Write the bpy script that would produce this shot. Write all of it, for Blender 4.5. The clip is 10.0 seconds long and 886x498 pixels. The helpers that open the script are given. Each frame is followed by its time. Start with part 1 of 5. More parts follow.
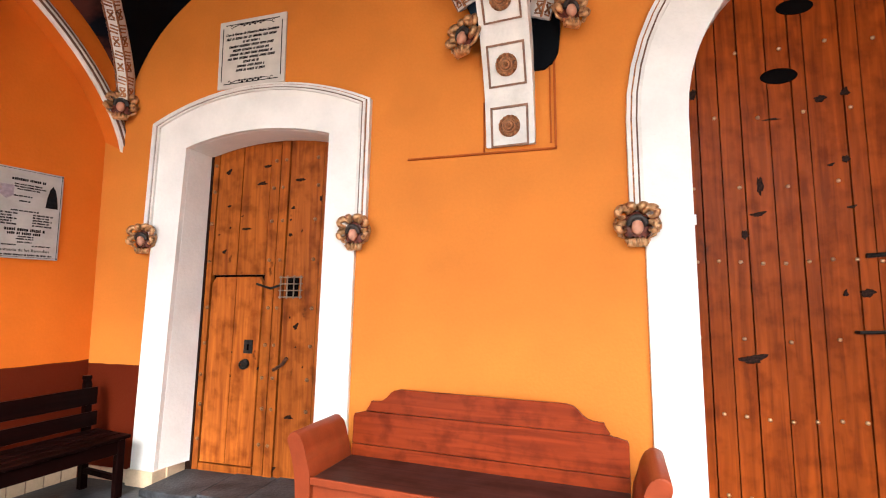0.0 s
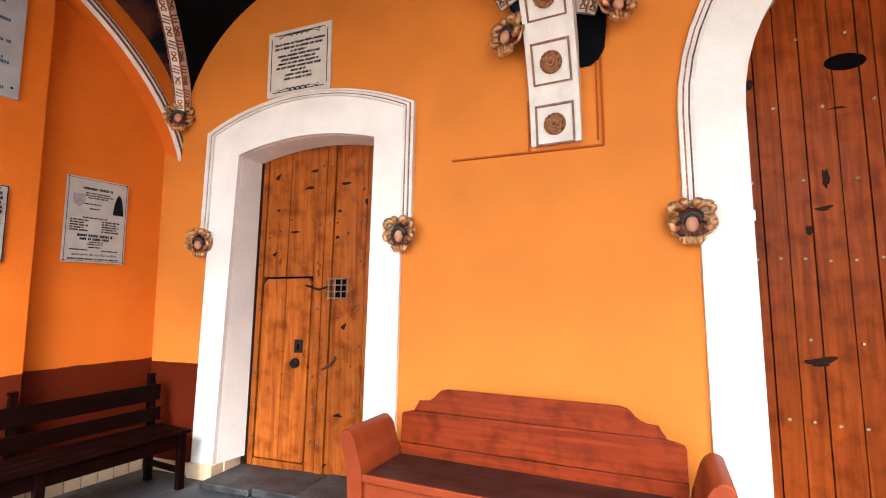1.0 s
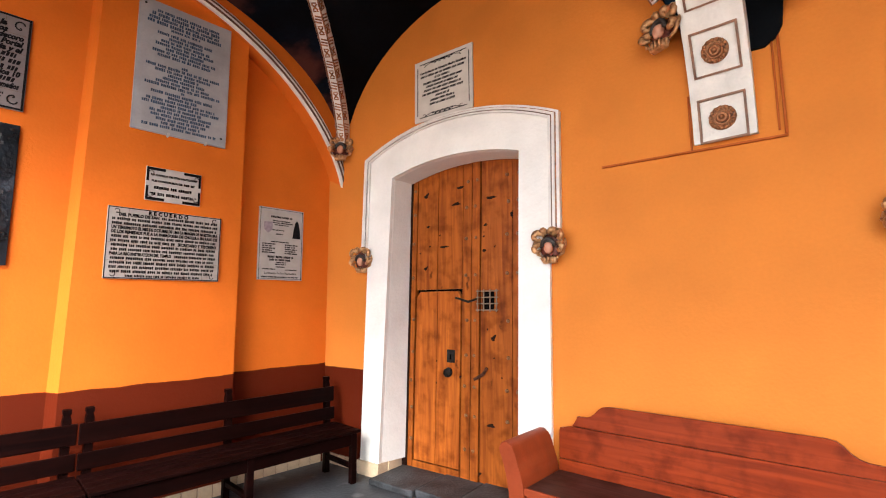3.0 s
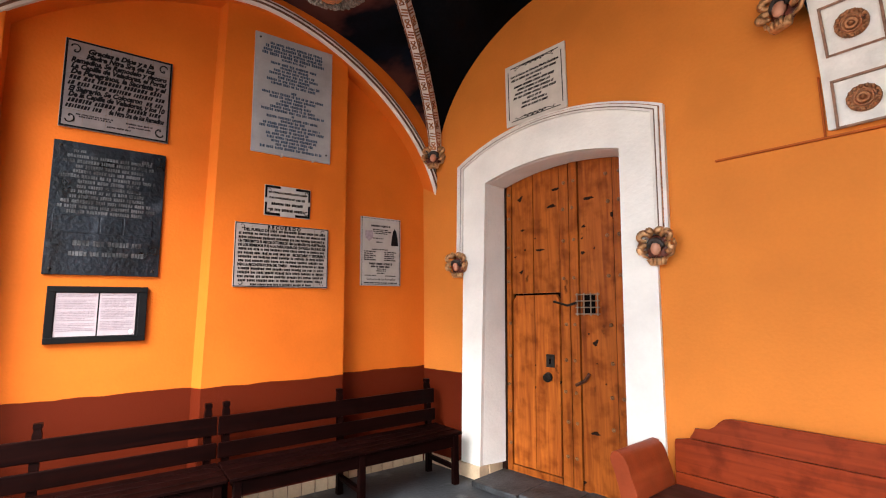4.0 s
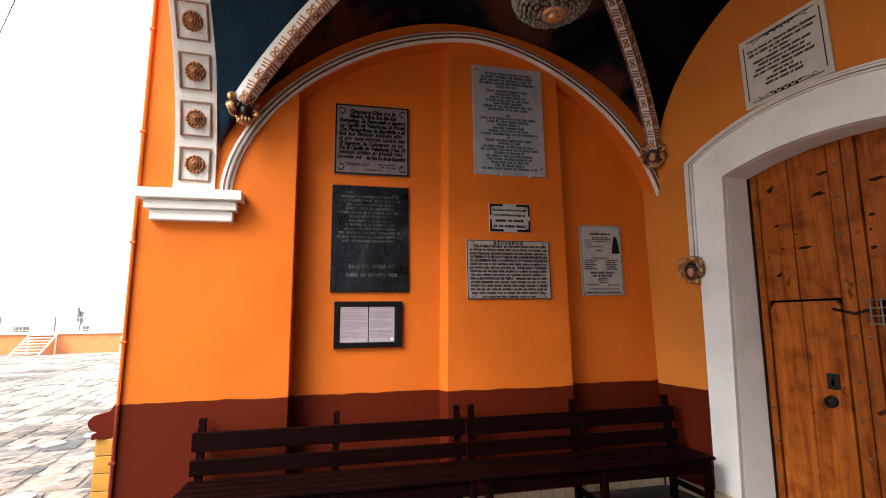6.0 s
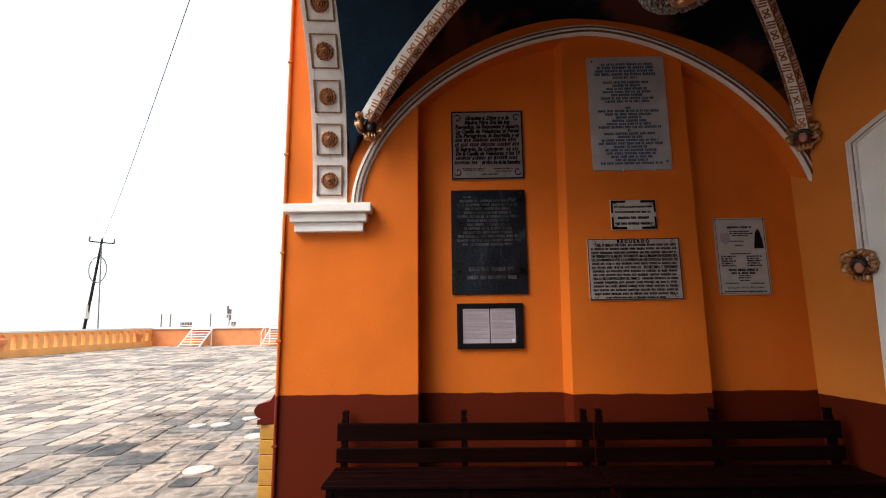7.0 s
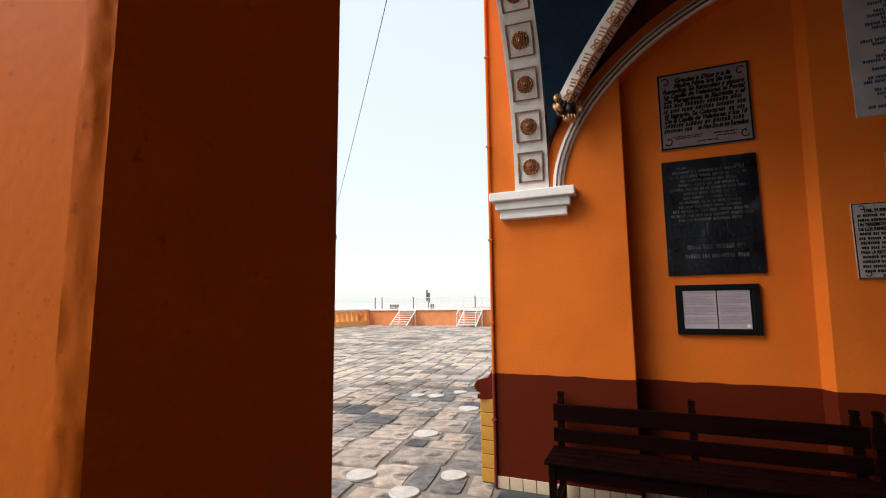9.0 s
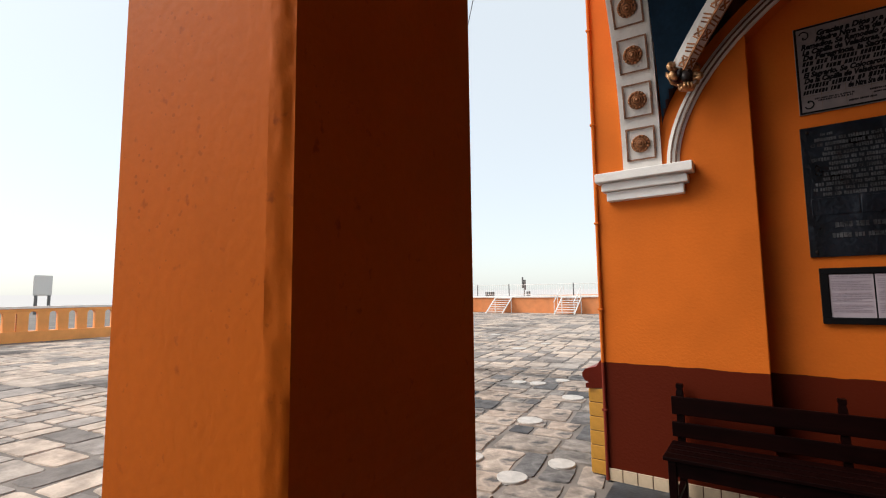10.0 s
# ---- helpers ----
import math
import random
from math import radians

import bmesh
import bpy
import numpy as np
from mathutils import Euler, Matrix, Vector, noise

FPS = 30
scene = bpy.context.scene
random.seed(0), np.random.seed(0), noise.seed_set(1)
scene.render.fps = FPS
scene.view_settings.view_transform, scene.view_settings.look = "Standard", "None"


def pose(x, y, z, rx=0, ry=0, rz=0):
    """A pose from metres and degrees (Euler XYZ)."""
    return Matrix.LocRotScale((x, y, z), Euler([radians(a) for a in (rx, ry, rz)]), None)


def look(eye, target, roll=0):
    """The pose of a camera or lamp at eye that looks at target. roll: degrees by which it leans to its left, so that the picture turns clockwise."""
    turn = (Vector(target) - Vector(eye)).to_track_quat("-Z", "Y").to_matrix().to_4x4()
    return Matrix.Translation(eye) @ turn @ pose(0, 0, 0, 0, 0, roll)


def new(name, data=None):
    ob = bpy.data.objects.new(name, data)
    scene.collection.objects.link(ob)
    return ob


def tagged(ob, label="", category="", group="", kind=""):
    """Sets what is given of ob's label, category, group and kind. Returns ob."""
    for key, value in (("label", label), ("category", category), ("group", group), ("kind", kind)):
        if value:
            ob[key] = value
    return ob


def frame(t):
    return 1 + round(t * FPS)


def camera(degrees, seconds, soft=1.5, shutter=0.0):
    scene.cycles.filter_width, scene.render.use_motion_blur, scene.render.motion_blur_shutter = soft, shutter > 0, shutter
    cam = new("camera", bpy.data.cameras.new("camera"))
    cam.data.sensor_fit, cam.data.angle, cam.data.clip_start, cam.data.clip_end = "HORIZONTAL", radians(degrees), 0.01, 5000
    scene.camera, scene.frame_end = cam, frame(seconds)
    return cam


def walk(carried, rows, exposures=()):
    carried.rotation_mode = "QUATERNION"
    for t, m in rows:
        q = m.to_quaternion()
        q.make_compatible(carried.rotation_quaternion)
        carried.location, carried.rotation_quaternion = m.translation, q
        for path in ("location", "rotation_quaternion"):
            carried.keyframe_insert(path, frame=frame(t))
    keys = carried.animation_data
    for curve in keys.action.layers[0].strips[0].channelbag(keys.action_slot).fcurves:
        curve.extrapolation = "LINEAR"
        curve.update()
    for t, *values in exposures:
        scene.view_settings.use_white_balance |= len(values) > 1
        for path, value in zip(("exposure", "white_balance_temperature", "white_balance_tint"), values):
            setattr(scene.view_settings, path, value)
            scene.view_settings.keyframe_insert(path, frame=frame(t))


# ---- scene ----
cam = camera(87.5, 10.0, 1.1)
METRES, EYE, TILT, LEAN, TURN = 1.3, 1.72, 0.0, 0.0, 14.8
PATH = [
    (0, (0.641, -0.035, 1.589), (0.108, 1.883, 1.79), 0.1),
    (0.5, (0.611, -0.05, 1.582), (0.012, 1.847, 1.787), -0.0),
    (1, (0.583, -0.062, 1.581), (-0.101, 1.806, 1.788), -0.1),
    (1.5, (0.553, -0.082, 1.585), (-0.235, 1.744, 1.797), -0.1),
    (2, (0.521, -0.104, 1.596), (-0.384, 1.666, 1.816), -0.3),
    (2.5, (0.492, -0.125, 1.603), (-0.543, 1.57, 1.837), -0.3),
    (4, (0.394, -0.27, 1.64), (-1.042, 1.099, 1.893), -0.6),
    (4.5, (0.357, -0.331, 1.64), (-1.205, 0.89, 1.903), -0.7),
    (5, (0.324, -0.403, 1.651), (-1.352, 0.653, 1.926), -0.7),
    (5.5, (0.302, -0.481, 1.644), (-1.471, 0.397, 1.938), -0.8),
    (6, (0.298, -0.547, 1.629), (-1.558, 0.13, 1.942), -0.8),
    (7.5, (0.352, -0.759, 1.698), (-1.627, -0.722, 1.984), -0.7),
    (8, (0.364, -0.81, 1.696), (-1.612, -0.959, 1.968), -0.8),
    (8.5, (0.391, -0.855, 1.689), (-1.563, -1.195, 1.946), -0.7),
    (9, (0.415, -0.898, 1.686), (-1.499, -1.427, 1.924), -0.6),
    (9.5, (0.429, -0.939, 1.676), (-1.424, -1.66, 1.893), -0.6),
    (10, (0.436, -0.977, 1.678), (-1.337, -1.883, 1.867), -0.7),
]
walk(cam, [(t, look(eye, target, roll)) for t, eye, target, roll in PATH],
     exposures=[(0.0, 3.35), (2.5, 3.25), (4.5, 2.79), (6.0, 1.95), (7.5, 1.1), (8.5, 1.02), (10.0, 0.8)])

# ---- light ----
world = bpy.data.worlds.new("world")
scene.world = world
world.use_nodes = True
wn = world.node_tree
sky = wn.nodes.new("ShaderNodeTexSky")
sky.sky_type = "NISHITA"
sky.sun_disc = False
sky.sun_elevation, sky.sun_rotation = radians(48), radians(155)
sky.air_density, sky.dust_density, sky.ozone_density = 1.0, 1.5, 1.0
haze = wn.nodes.new("ShaderNodeMix")
haze.data_type = "RGBA"
haze.inputs[0].default_value = 0.75
haze.inputs[7].default_value = (3.48, 3.66, 3.62, 1)
wn.links.new(sky.outputs[0], haze.inputs[6])
wn.links.new(haze.outputs[2], wn.nodes["Background"].inputs[0])
wn.nodes["Background"].inputs[1].default_value = 0.15
sun_data = bpy.data.lights.new("sun", "SUN")
sun_data.energy, sun_data.angle, sun_data.color = 2.2, radians(40), (1.0, 0.95, 0.88)
sun = new("sun", sun_data)
sun.matrix_world = look((4.2, -9.1, 11.1), (0, 0, 0))

# ---- materials ----


def material(name, colour, rough=0.6, metal=0.0, vary=0.12, scale=6.0, fine=60.0, bump=0.15, spots=None, spot_amount=0.0,
             spot_scale=3.0, stretch=(1, 1, 1), specular=0.4, random_by=None, palette=None, coords="Object"):
    """A node material: colour varied at two scales, with relief; spots: a second colour in patches of wear."""
    m = bpy.data.materials.new(name)
    m.use_nodes = True
    nt = m.node_tree
    b = nt.nodes["Principled BSDF"]
    b.inputs["Roughness"].default_value = rough
    b.inputs["Metallic"].default_value = metal
    b.inputs["Specular IOR Level"].default_value = specular
    tc = nt.nodes.new("ShaderNodeTexCoord")
    mp = nt.nodes.new("ShaderNodeMapping")
    mp.inputs["Scale"].default_value = stretch
    nt.links.new(tc.outputs[coords], mp.inputs[0])

    def tex(s, detail=4.0):
        n = nt.nodes.new("ShaderNodeTexNoise")
        n.inputs["Scale"].default_value = s
        n.inputs["Detail"].default_value = detail
        nt.links.new(mp.outputs[0], n.inputs["Vector"])
        return n.outputs[0]

    def mix(f, a, c, mode="MIX"):
        n = nt.nodes.new("ShaderNodeMix")
        n.data_type, n.blend_type = "RGBA", mode
        for sock, v in ((n.inputs[0], f), (n.inputs[6], a), (n.inputs[7], c)):
            if isinstance(v, (int, float)):
                sock.default_value = v
            elif isinstance(v, tuple):
                sock.default_value = (*v, 1) if len(v) == 3 else v
            else:
                nt.links.new(v, sock)
        return n.outputs[2]

    def ramp(src, lo, hi):
        n = nt.nodes.new("ShaderNodeMapRange")
        n.inputs[1].default_value, n.inputs[2].default_value = lo, hi
        nt.links.new(src, n.inputs[0])
        return n.outputs[0]

    big, small = tex(scale), tex(fine)
    base = colour
    if palette:
        cr = nt.nodes.new("ShaderNodeValToRGB")
        cr.color_ramp.interpolation = "CONSTANT"
        while len(cr.color_ramp.elements) < len(palette):
            cr.color_ramp.elements.new(1.0)
        for i, c in enumerate(palette):
            cr.color_ramp.elements[i].position = i / len(palette)
            cr.color_ramp.elements[i].color = (*c, 1)
        if random_by == "object":
            oi = nt.nodes.new("ShaderNodeObjectInfo")
            nt.links.new(oi.outputs["Random"], cr.inputs[0])
        else:
            ge = nt.nodes.new("ShaderNodeNewGeometry")
            nt.links.new(ge.outputs["Random Per Island"], cr.inputs[0])
        base = cr.outputs[0]
    dark = tuple(c * (1 - 2.2 * vary) for c in colour)
    light = tuple(min(1, c * (1 + 1.2 * vary)) for c in colour)
    col = mix(ramp(big, 0.3, 0.7), dark, light)
    if palette:
        grey = mix(ramp(big, 0.3, 0.7), (1 - vary * 2,) * 3, (1 + vary,) * 3)
        col = mix(1.0, base, grey, "MULTIPLY")
    g2 = mix(ramp(small, 0.25, 0.75), (1 - vary,) * 3, (1.0, 1.0, 1.0))
    col = mix(1.0, col, g2, "MULTIPLY")
    if spots:
        col = mix(ramp(tex(spot_scale, 6.0), 0.62 - spot_amount, 0.72 - spot_amount), col, spots)
    nt.links.new(col, b.inputs["Base Color"])
    rr = nt.nodes.new("ShaderNodeMapRange")
    rr.inputs[3].default_value, rr.inputs[4].default_value = max(0.02, rough - 0.1), min(1, rough + 0.1)
    nt.links.new(big, rr.inputs[0])
    nt.links.new(rr.outputs[0], b.inputs["Roughness"])
    bp = nt.nodes.new("ShaderNodeBump")
    bp.inputs["Strength"].default_value, bp.inputs["Distance"].default_value = bump, 0.01
    nt.links.new(small, bp.inputs["Height"])
    nt.links.new(bp.outputs[0], b.inputs["Normal"])
    return m


def two_tone(name, upper, lower, height, east_limit=None):
    """Wall paint in two colours, parted by a brushed line at a height; past east_limit the upper colour alone."""
    m = material(name, upper, 0.6, vary=0.05, scale=1.6, fine=45, bump=0.25, specular=0.08, spots=tuple(c * 0.86 for c in upper),
                 spot_amount=0.02, spot_scale=0.9)
    nt = m.node_tree
    b = nt.nodes["Principled BSDF"]
    src = b.inputs["Base Color"].links[0].from_socket
    ge = nt.nodes.new("ShaderNodeNewGeometry")
    sp = nt.nodes.new("ShaderNodeSeparateXYZ")
    nt.links.new(ge.outputs["Position"], sp.inputs[0])
    nz = nt.nodes.new("ShaderNodeTexNoise")
    nz.inputs["Scale"].default_value = 4.0
    nt.links.new(ge.outputs["Position"], nz.inputs["Vector"])
    ad = nt.nodes.new("ShaderNodeMath")
    ad.operation = "MULTIPLY_ADD"
    ad.inputs[1].default_value = 0.03
    nt.links.new(nz.outputs[0], ad.inputs[0])
    nt.links.new(sp.outputs[2], ad.inputs[2])
    lt = nt.nodes.new("ShaderNodeMath")
    lt.operation = "LESS_THAN"
    lt.inputs[1].default_value = height + 0.015
    nt.links.new(ad.outputs[0], lt.inputs[0])
    fac = lt.outputs[0]
    if east_limit is not None:
        lx = nt.nodes.new("ShaderNodeMath")
        lx.operation = "LESS_THAN"
        lx.inputs[1].default_value = east_limit
        nt.links.new(sp.outputs[0], lx.inputs[0])
        mu = nt.nodes.new("ShaderNodeMath")
        mu.operation = "MULTIPLY"
        nt.links.new(fac, mu.inputs[0])
        nt.links.new(lx.outputs[0], mu.inputs[1])
        fac = mu.outputs[0]
    mx = nt.nodes.new("ShaderNodeMix")
    mx.data_type = "RGBA"
    nt.links.new(fac, mx.inputs[0])
    nt.links.new(src, mx.inputs[6])
    mx.inputs[7].default_value = (*lower, 1)
    nt.links.new(mx.outputs[2], b.inputs["Base Color"])
    return m


def wood(name, colour, dark, rough=0.4, grain_axis="z", knots=0.0, vary=0.2, sheen=0.16, blotch=0.7):
    """Sawn wood: long grain along an axis, knots, and board-to-board change by island."""
    m = bpy.data.materials.new(name)
    m.use_nodes = True
    nt = m.node_tree
    b = nt.nodes["Principled BSDF"]
    b.inputs["Specular IOR Level"].default_value = sheen
    tc = nt.nodes.new("ShaderNodeTexCoord")
    mp = nt.nodes.new("ShaderNodeMapping")
    mp.inputs["Scale"].default_value = {"z": (14, 14, 1.0), "x": (1.0, 14, 14)}[grain_axis]
    nt.links.new(tc.outputs["Object"], mp.inputs[0])
    n1 = nt.nodes.new("ShaderNodeTexNoise")
    n1.inputs["Scale"].default_value, n1.inputs["Detail"].default_value = 1.6, 6
    n1.inputs["Distortion"].default_value = 0.8
    nt.links.new(mp.outputs[0], n1.inputs["Vector"])
    n2 = nt.nodes.new("ShaderNodeTexNoise")
    n2.inputs["Scale"].default_value, n2.inputs["Detail"].default_value = 6.5, 7
    nt.links.new(tc.outputs["Object"], n2.inputs["Vector"])
    cr = nt.nodes.new("ShaderNodeValToRGB")
    e = cr.color_ramp.elements
    e[0].position, e[1].position = 0.28, 0.68
    e[0].color, e[1].color = (*dark, 1), (*colour, 1)
    nt.links.new(n1.outputs[0], cr.inputs[0])
    ge = nt.nodes.new("ShaderNodeNewGeometry")
    hv = nt.nodes.new("ShaderNodeHueSaturation")
    mr = nt.nodes.new("ShaderNodeMapRange")
    mr.inputs[3].default_value, mr.inputs[4].default_value = 1 - vary, 1 + vary
    nt.links.new(ge.outputs["Random Per Island"], mr.inputs[0])
    nt.links.new(mr.outputs[0], hv.inputs["Value"])
    nt.links.new(cr.outputs[0], hv.inputs["Color"])
    mx = nt.nodes.new("ShaderNodeMix")
    mx.data_type, mx.blend_type = "RGBA", "MULTIPLY"
    r2 = nt.nodes.new("ShaderNodeMapRange")
    r2.inputs[1].default_value, r2.inputs[2].default_value = 0.48, 0.66
    nt.links.new(n2.outputs[0], r2.inputs[0])
    nt.links.new(r2.outputs[0], mx.inputs[0])
    nt.links.new(hv.outputs[0], mx.inputs[6])
    mx.inputs[7].default_value = (blotch, blotch * 0.88, blotch * 0.8, 1)
    out = mx.outputs[2]
    if knots:
        vo = nt.nodes.new("ShaderNodeTexVoronoi")
        vo.inputs["Scale"].default_value = knots
        m2 = nt.nodes.new("ShaderNodeMapping")
        m2.inputs["Scale"].default_value = (1.0, 1.0, 0.55) if grain_axis == "z" else (0.55, 1, 1)
        nt.links.new(tc.outputs["Object"], m2.inputs[0])
        bend = nt.nodes.new("ShaderNodeVectorMath")
        bend.operation = "MULTIPLY_ADD"
        bend.inputs[1].default_value = (0.12, 0.12, 0.12)
        n3 = nt.nodes.new("ShaderNodeTexNoise")
        n3.inputs["Scale"].default_value, n3.inputs["Detail"].default_value = 14.0, 4
        nt.links.new(tc.outputs["Object"], n3.inputs["Vector"])
        nt.links.new(n3.outputs["Color"], bend.inputs[0])
        nt.links.new(m2.outputs[0], bend.inputs[2])
        nt.links.new(bend.outputs[0], vo.inputs["Vector"])
        r3 = nt.nodes.new("ShaderNodeMapRange")
        r3.inputs[1].default_value, r3.inputs[2].default_value = 0.03, 0.12
        r3.inputs[3].default_value, r3.inputs[4].default_value = 0.85, 0.0
        nt.links.new(vo.outputs["Distance"], r3.inputs[0])
        m3 = nt.nodes.new("ShaderNodeMix")
        m3.data_type = "RGBA"
        nt.links.new(r3.outputs[0], m3.inputs[0])
        nt.links.new(out, m3.inputs[6])
        m3.inputs[7].default_value = (*(c * 0.25 for c in dark), 1)
        out = m3.outputs[2]
    nt.links.new(out, b.inputs["Base Color"])
    rg = nt.nodes.new("ShaderNodeMapRange")
    rg.inputs[3].default_value, rg.inputs[4].default_value = rough - 0.12, rough + 0.15
    nt.links.new(n2.outputs[0], rg.inputs[0])
    nt.links.new(rg.outputs[0], b.inputs["Roughness"])
    bp = nt.nodes.new("ShaderNodeBump")
    bp.inputs["Strength"].default_value, bp.inputs["Distance"].default_value = 0.25, 0.004
    nt.links.new(n1.outputs[0], bp.inputs["Height"])
    nt.links.new(bp.outputs[0], b.inputs["Normal"])
    return m


ORANGE, MAROON = (0.66, 0.149, 0.017), (0.088, 0.0104, 0.0027)
# Paler copy of the orange: bright light on the north wall put into colour
PAINT_NORTH = two_tone("orange_paint_north_lit", (0.635, 0.201, 0.034), MAROON, 0.98, -2.9)
PAINT_WEST = two_tone("orange_paint_west", ORANGE, MAROON, 1.035)
PAINT_PANEL = two_tone("orange_paint_panel", ORANGE, MAROON, 1.012)
PAINT = material("orange_paint", ORANGE, 0.6, specular=0.12, vary=0.06, scale=1.8, fine=40, bump=0.3)
PAINT_PIER = material("orange_pier_paint", (0.66, 0.142, 0.010), 0.6, vary=0.07, scale=2.0, fine=90, bump=0.1, specular=0.1, stretch=(1, 1, 0.8),
                      spots=(0.45, 0.09, 0.01), spot_amount=-0.035, spot_scale=48)


def pit(m, scale=16.0, reach=0.16):
    """Adds small scattered pits to a paint, their shade given as a darker colour."""
    nt = m.node_tree
    bs = nt.nodes["Principled BSDF"]
    src = bs.inputs["Base Color"].links[0].from_socket
    tc = nt.nodes.new("ShaderNodeTexCoord")
    vo = nt.nodes.new("ShaderNodeTexVoronoi")
    vo.inputs["Scale"].default_value = scale
    nt.links.new(tc.outputs["Object"], vo.inputs["Vector"])
    nz = nt.nodes.new("ShaderNodeTexNoise")
    nz.inputs["Scale"].default_value = 7.0
    nt.links.new(tc.outputs["Object"], nz.inputs["Vector"])
    rad = nt.nodes.new("ShaderNodeMapRange")
    rad.inputs[1].default_value, rad.inputs[2].default_value = 0.45, 0.65
    rad.inputs[3].default_value, rad.inputs[4].default_value = 0.0, reach
    nt.links.new(nz.outputs[0], rad.inputs[0])
    lt = nt.nodes.new("ShaderNodeMath")
    lt.operation = "LESS_THAN"
    nt.links.new(vo.outputs["Distance"], lt.inputs[0])
    nt.links.new(rad.outputs[0], lt.inputs[1])
    mx = nt.nodes.new("ShaderNodeMix")
    mx.data_type = "RGBA"
    nt.links.new(lt.outputs[0], mx.inputs[0])
    nt.links.new(src, mx.inputs[6])
    mx.inputs[7].default_value = (0.55, 0.116, 0.009, 1)
    nt.links.new(mx.outputs[2], bs.inputs["Base Color"])
    b2 = nt.nodes.new("ShaderNodeBump")
    b2.inputs["Strength"].default_value, b2.inputs["Distance"].default_value = 0.7, 0.006
    b2.invert = True
    nt.links.new(lt.outputs[0], b2.inputs["Height"])
    nt.links.new(bs.inputs["Normal"].links[0].from_socket, b2.inputs["Normal"])
    nt.links.new(b2.outputs[0], bs.inputs["Normal"])


pit(PAINT_PIER, 85.0, 0.22)
RED_PAINT = material("maroon_paint", (0.2, 0.026, 0.013), 0.5, specular=0.2, vary=0.1, scale=4, fine=50, bump=0.3)
WHITE = material("white_limewash", (0.81, 0.775, 0.74), 0.7, vary=0.04, scale=3, fine=40, bump=0.3)
WHITE_RIB = material("white_rib_paint", (0.74, 0.7, 0.66), 0.65, vary=0.07, scale=6, fine=60, bump=0.25)
# Darker than the wall: the moulding's thin shadow line put into its colour
TRIM_SHADE = material("dark_orange_trim_shade", (0.4, 0.085, 0.014), 0.6, specular=0.12, vary=0.1, scale=5, fine=40, bump=0.2)
GILT = material("worn_gilding", (0.42, 0.175, 0.075), 0.35, metal=0.55, vary=0.25, scale=30, fine=120, bump=0.4, spots=(0.1, 0.035, 0.02),
                spot_amount=0.05, spot_scale=25)
GOLD = material("gold_leaf", (0.62, 0.33, 0.15), 0.34, metal=0.5, vary=0.2, scale=25, fine=90, bump=0.3, spots=(0.2, 0.07, 0.03),
                spot_amount=0.05, spot_scale=30)
FRAME_LINE = material("gilt_brown_frame_paint", (0.27, 0.125, 0.068), 0.5, vary=0.25, scale=20)
BROWN_LINE = material("brown_line_paint", (0.16, 0.075, 0.045), 0.6, vary=0.2, scale=20)
SKIN = material("carved_pink_paint", (0.55, 0.25, 0.16), 0.45, vary=0.06, scale=20, fine=90, bump=0.1)
CORBEL_GROUND = material("red_brown_corbel_ground", (0.16, 0.03, 0.016), 0.5, vary=0.3, scale=30)
HAIR = material("carved_black_paint", (0.03, 0.022, 0.02), 0.5, vary=0.1, scale=30)
# Mural colours; the bluer copy also holds the light on south and east cells
VAULT = material("painted_vault_near_black", (0.0028, 0.0038, 0.006), 0.7, vary=0.4, scale=1.6, fine=30, bump=0.2, specular=0.06, spots=(0.004, 0.009, 0.018),
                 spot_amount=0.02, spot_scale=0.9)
VAULT_BLUE = material("painted_vault_sky_lit", (0.012, 0.036, 0.068), 0.7, vary=0.3, scale=1.2, fine=30, bump=0.2, specular=0.1, spots=(0.02, 0.05, 0.085),
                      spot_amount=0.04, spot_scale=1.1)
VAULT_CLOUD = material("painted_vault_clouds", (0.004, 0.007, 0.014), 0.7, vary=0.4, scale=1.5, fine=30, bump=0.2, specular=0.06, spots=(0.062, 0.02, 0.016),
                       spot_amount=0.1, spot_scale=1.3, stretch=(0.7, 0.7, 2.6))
DOOR_WOOD = wood("pine_door", (0.435, 0.114, 0.016), (0.21, 0.045, 0.008), 0.42, "z", knots=4.5, vary=0.2, sheen=0.1, blotch=0.62)
DOOR2_WOOD = wood("stained_door", (0.3, 0.056, 0.0072), (0.15, 0.025, 0.004), 0.32, "z", knots=2.2, vary=0.22, sheen=0.06, blotch=0.66)
DARK_WOOD = wood("dark_bench_wood", (0.0075, 0.0018, 0.0015), (0.003, 0.0009, 0.0009), 0.4, "x", vary=0.3, sheen=0.04)
SETTEE_WOOD = wood("red_stained_wood", (0.21, 0.029, 0.0072), (0.115, 0.0145, 0.0042), 0.34, "x", vary=0.16, sheen=0.09, blotch=0.6)
SETTEE_END = material("red_painted_wood", (0.235, 0.040, 0.013), 0.45, specular=0.15, vary=0.07, scale=8, fine=70, bump=0.12)
SETTEE_SEAT = wood("worn_seat_wood", (0.05, 0.017, 0.014), (0.015, 0.007, 0.007), 0.35, "x", vary=0.15)
IRON = material("wrought_iron", (0.03, 0.025, 0.022), 0.5, metal=0.7, vary=0.2, scale=30, bump=0.4)
BRASS = material("brass_stud", (0.55, 0.34, 0.18), 0.35, metal=0.8, vary=0.15, scale=60)
# Near-black colour for the shade inside openings and behind the plank gaps
HOLE = material("void_shade", (0.004, 0.003, 0.003), 0.9, vary=0.1, specular=0.02)
# Brown of the knots, and of the shaded gap beside the small door
KNOT_AND_GAP = material("knot_wood_and_gap_shade", (0.028, 0.010, 0.006), 0.6, vary=0.5, scale=70, specular=0.08)
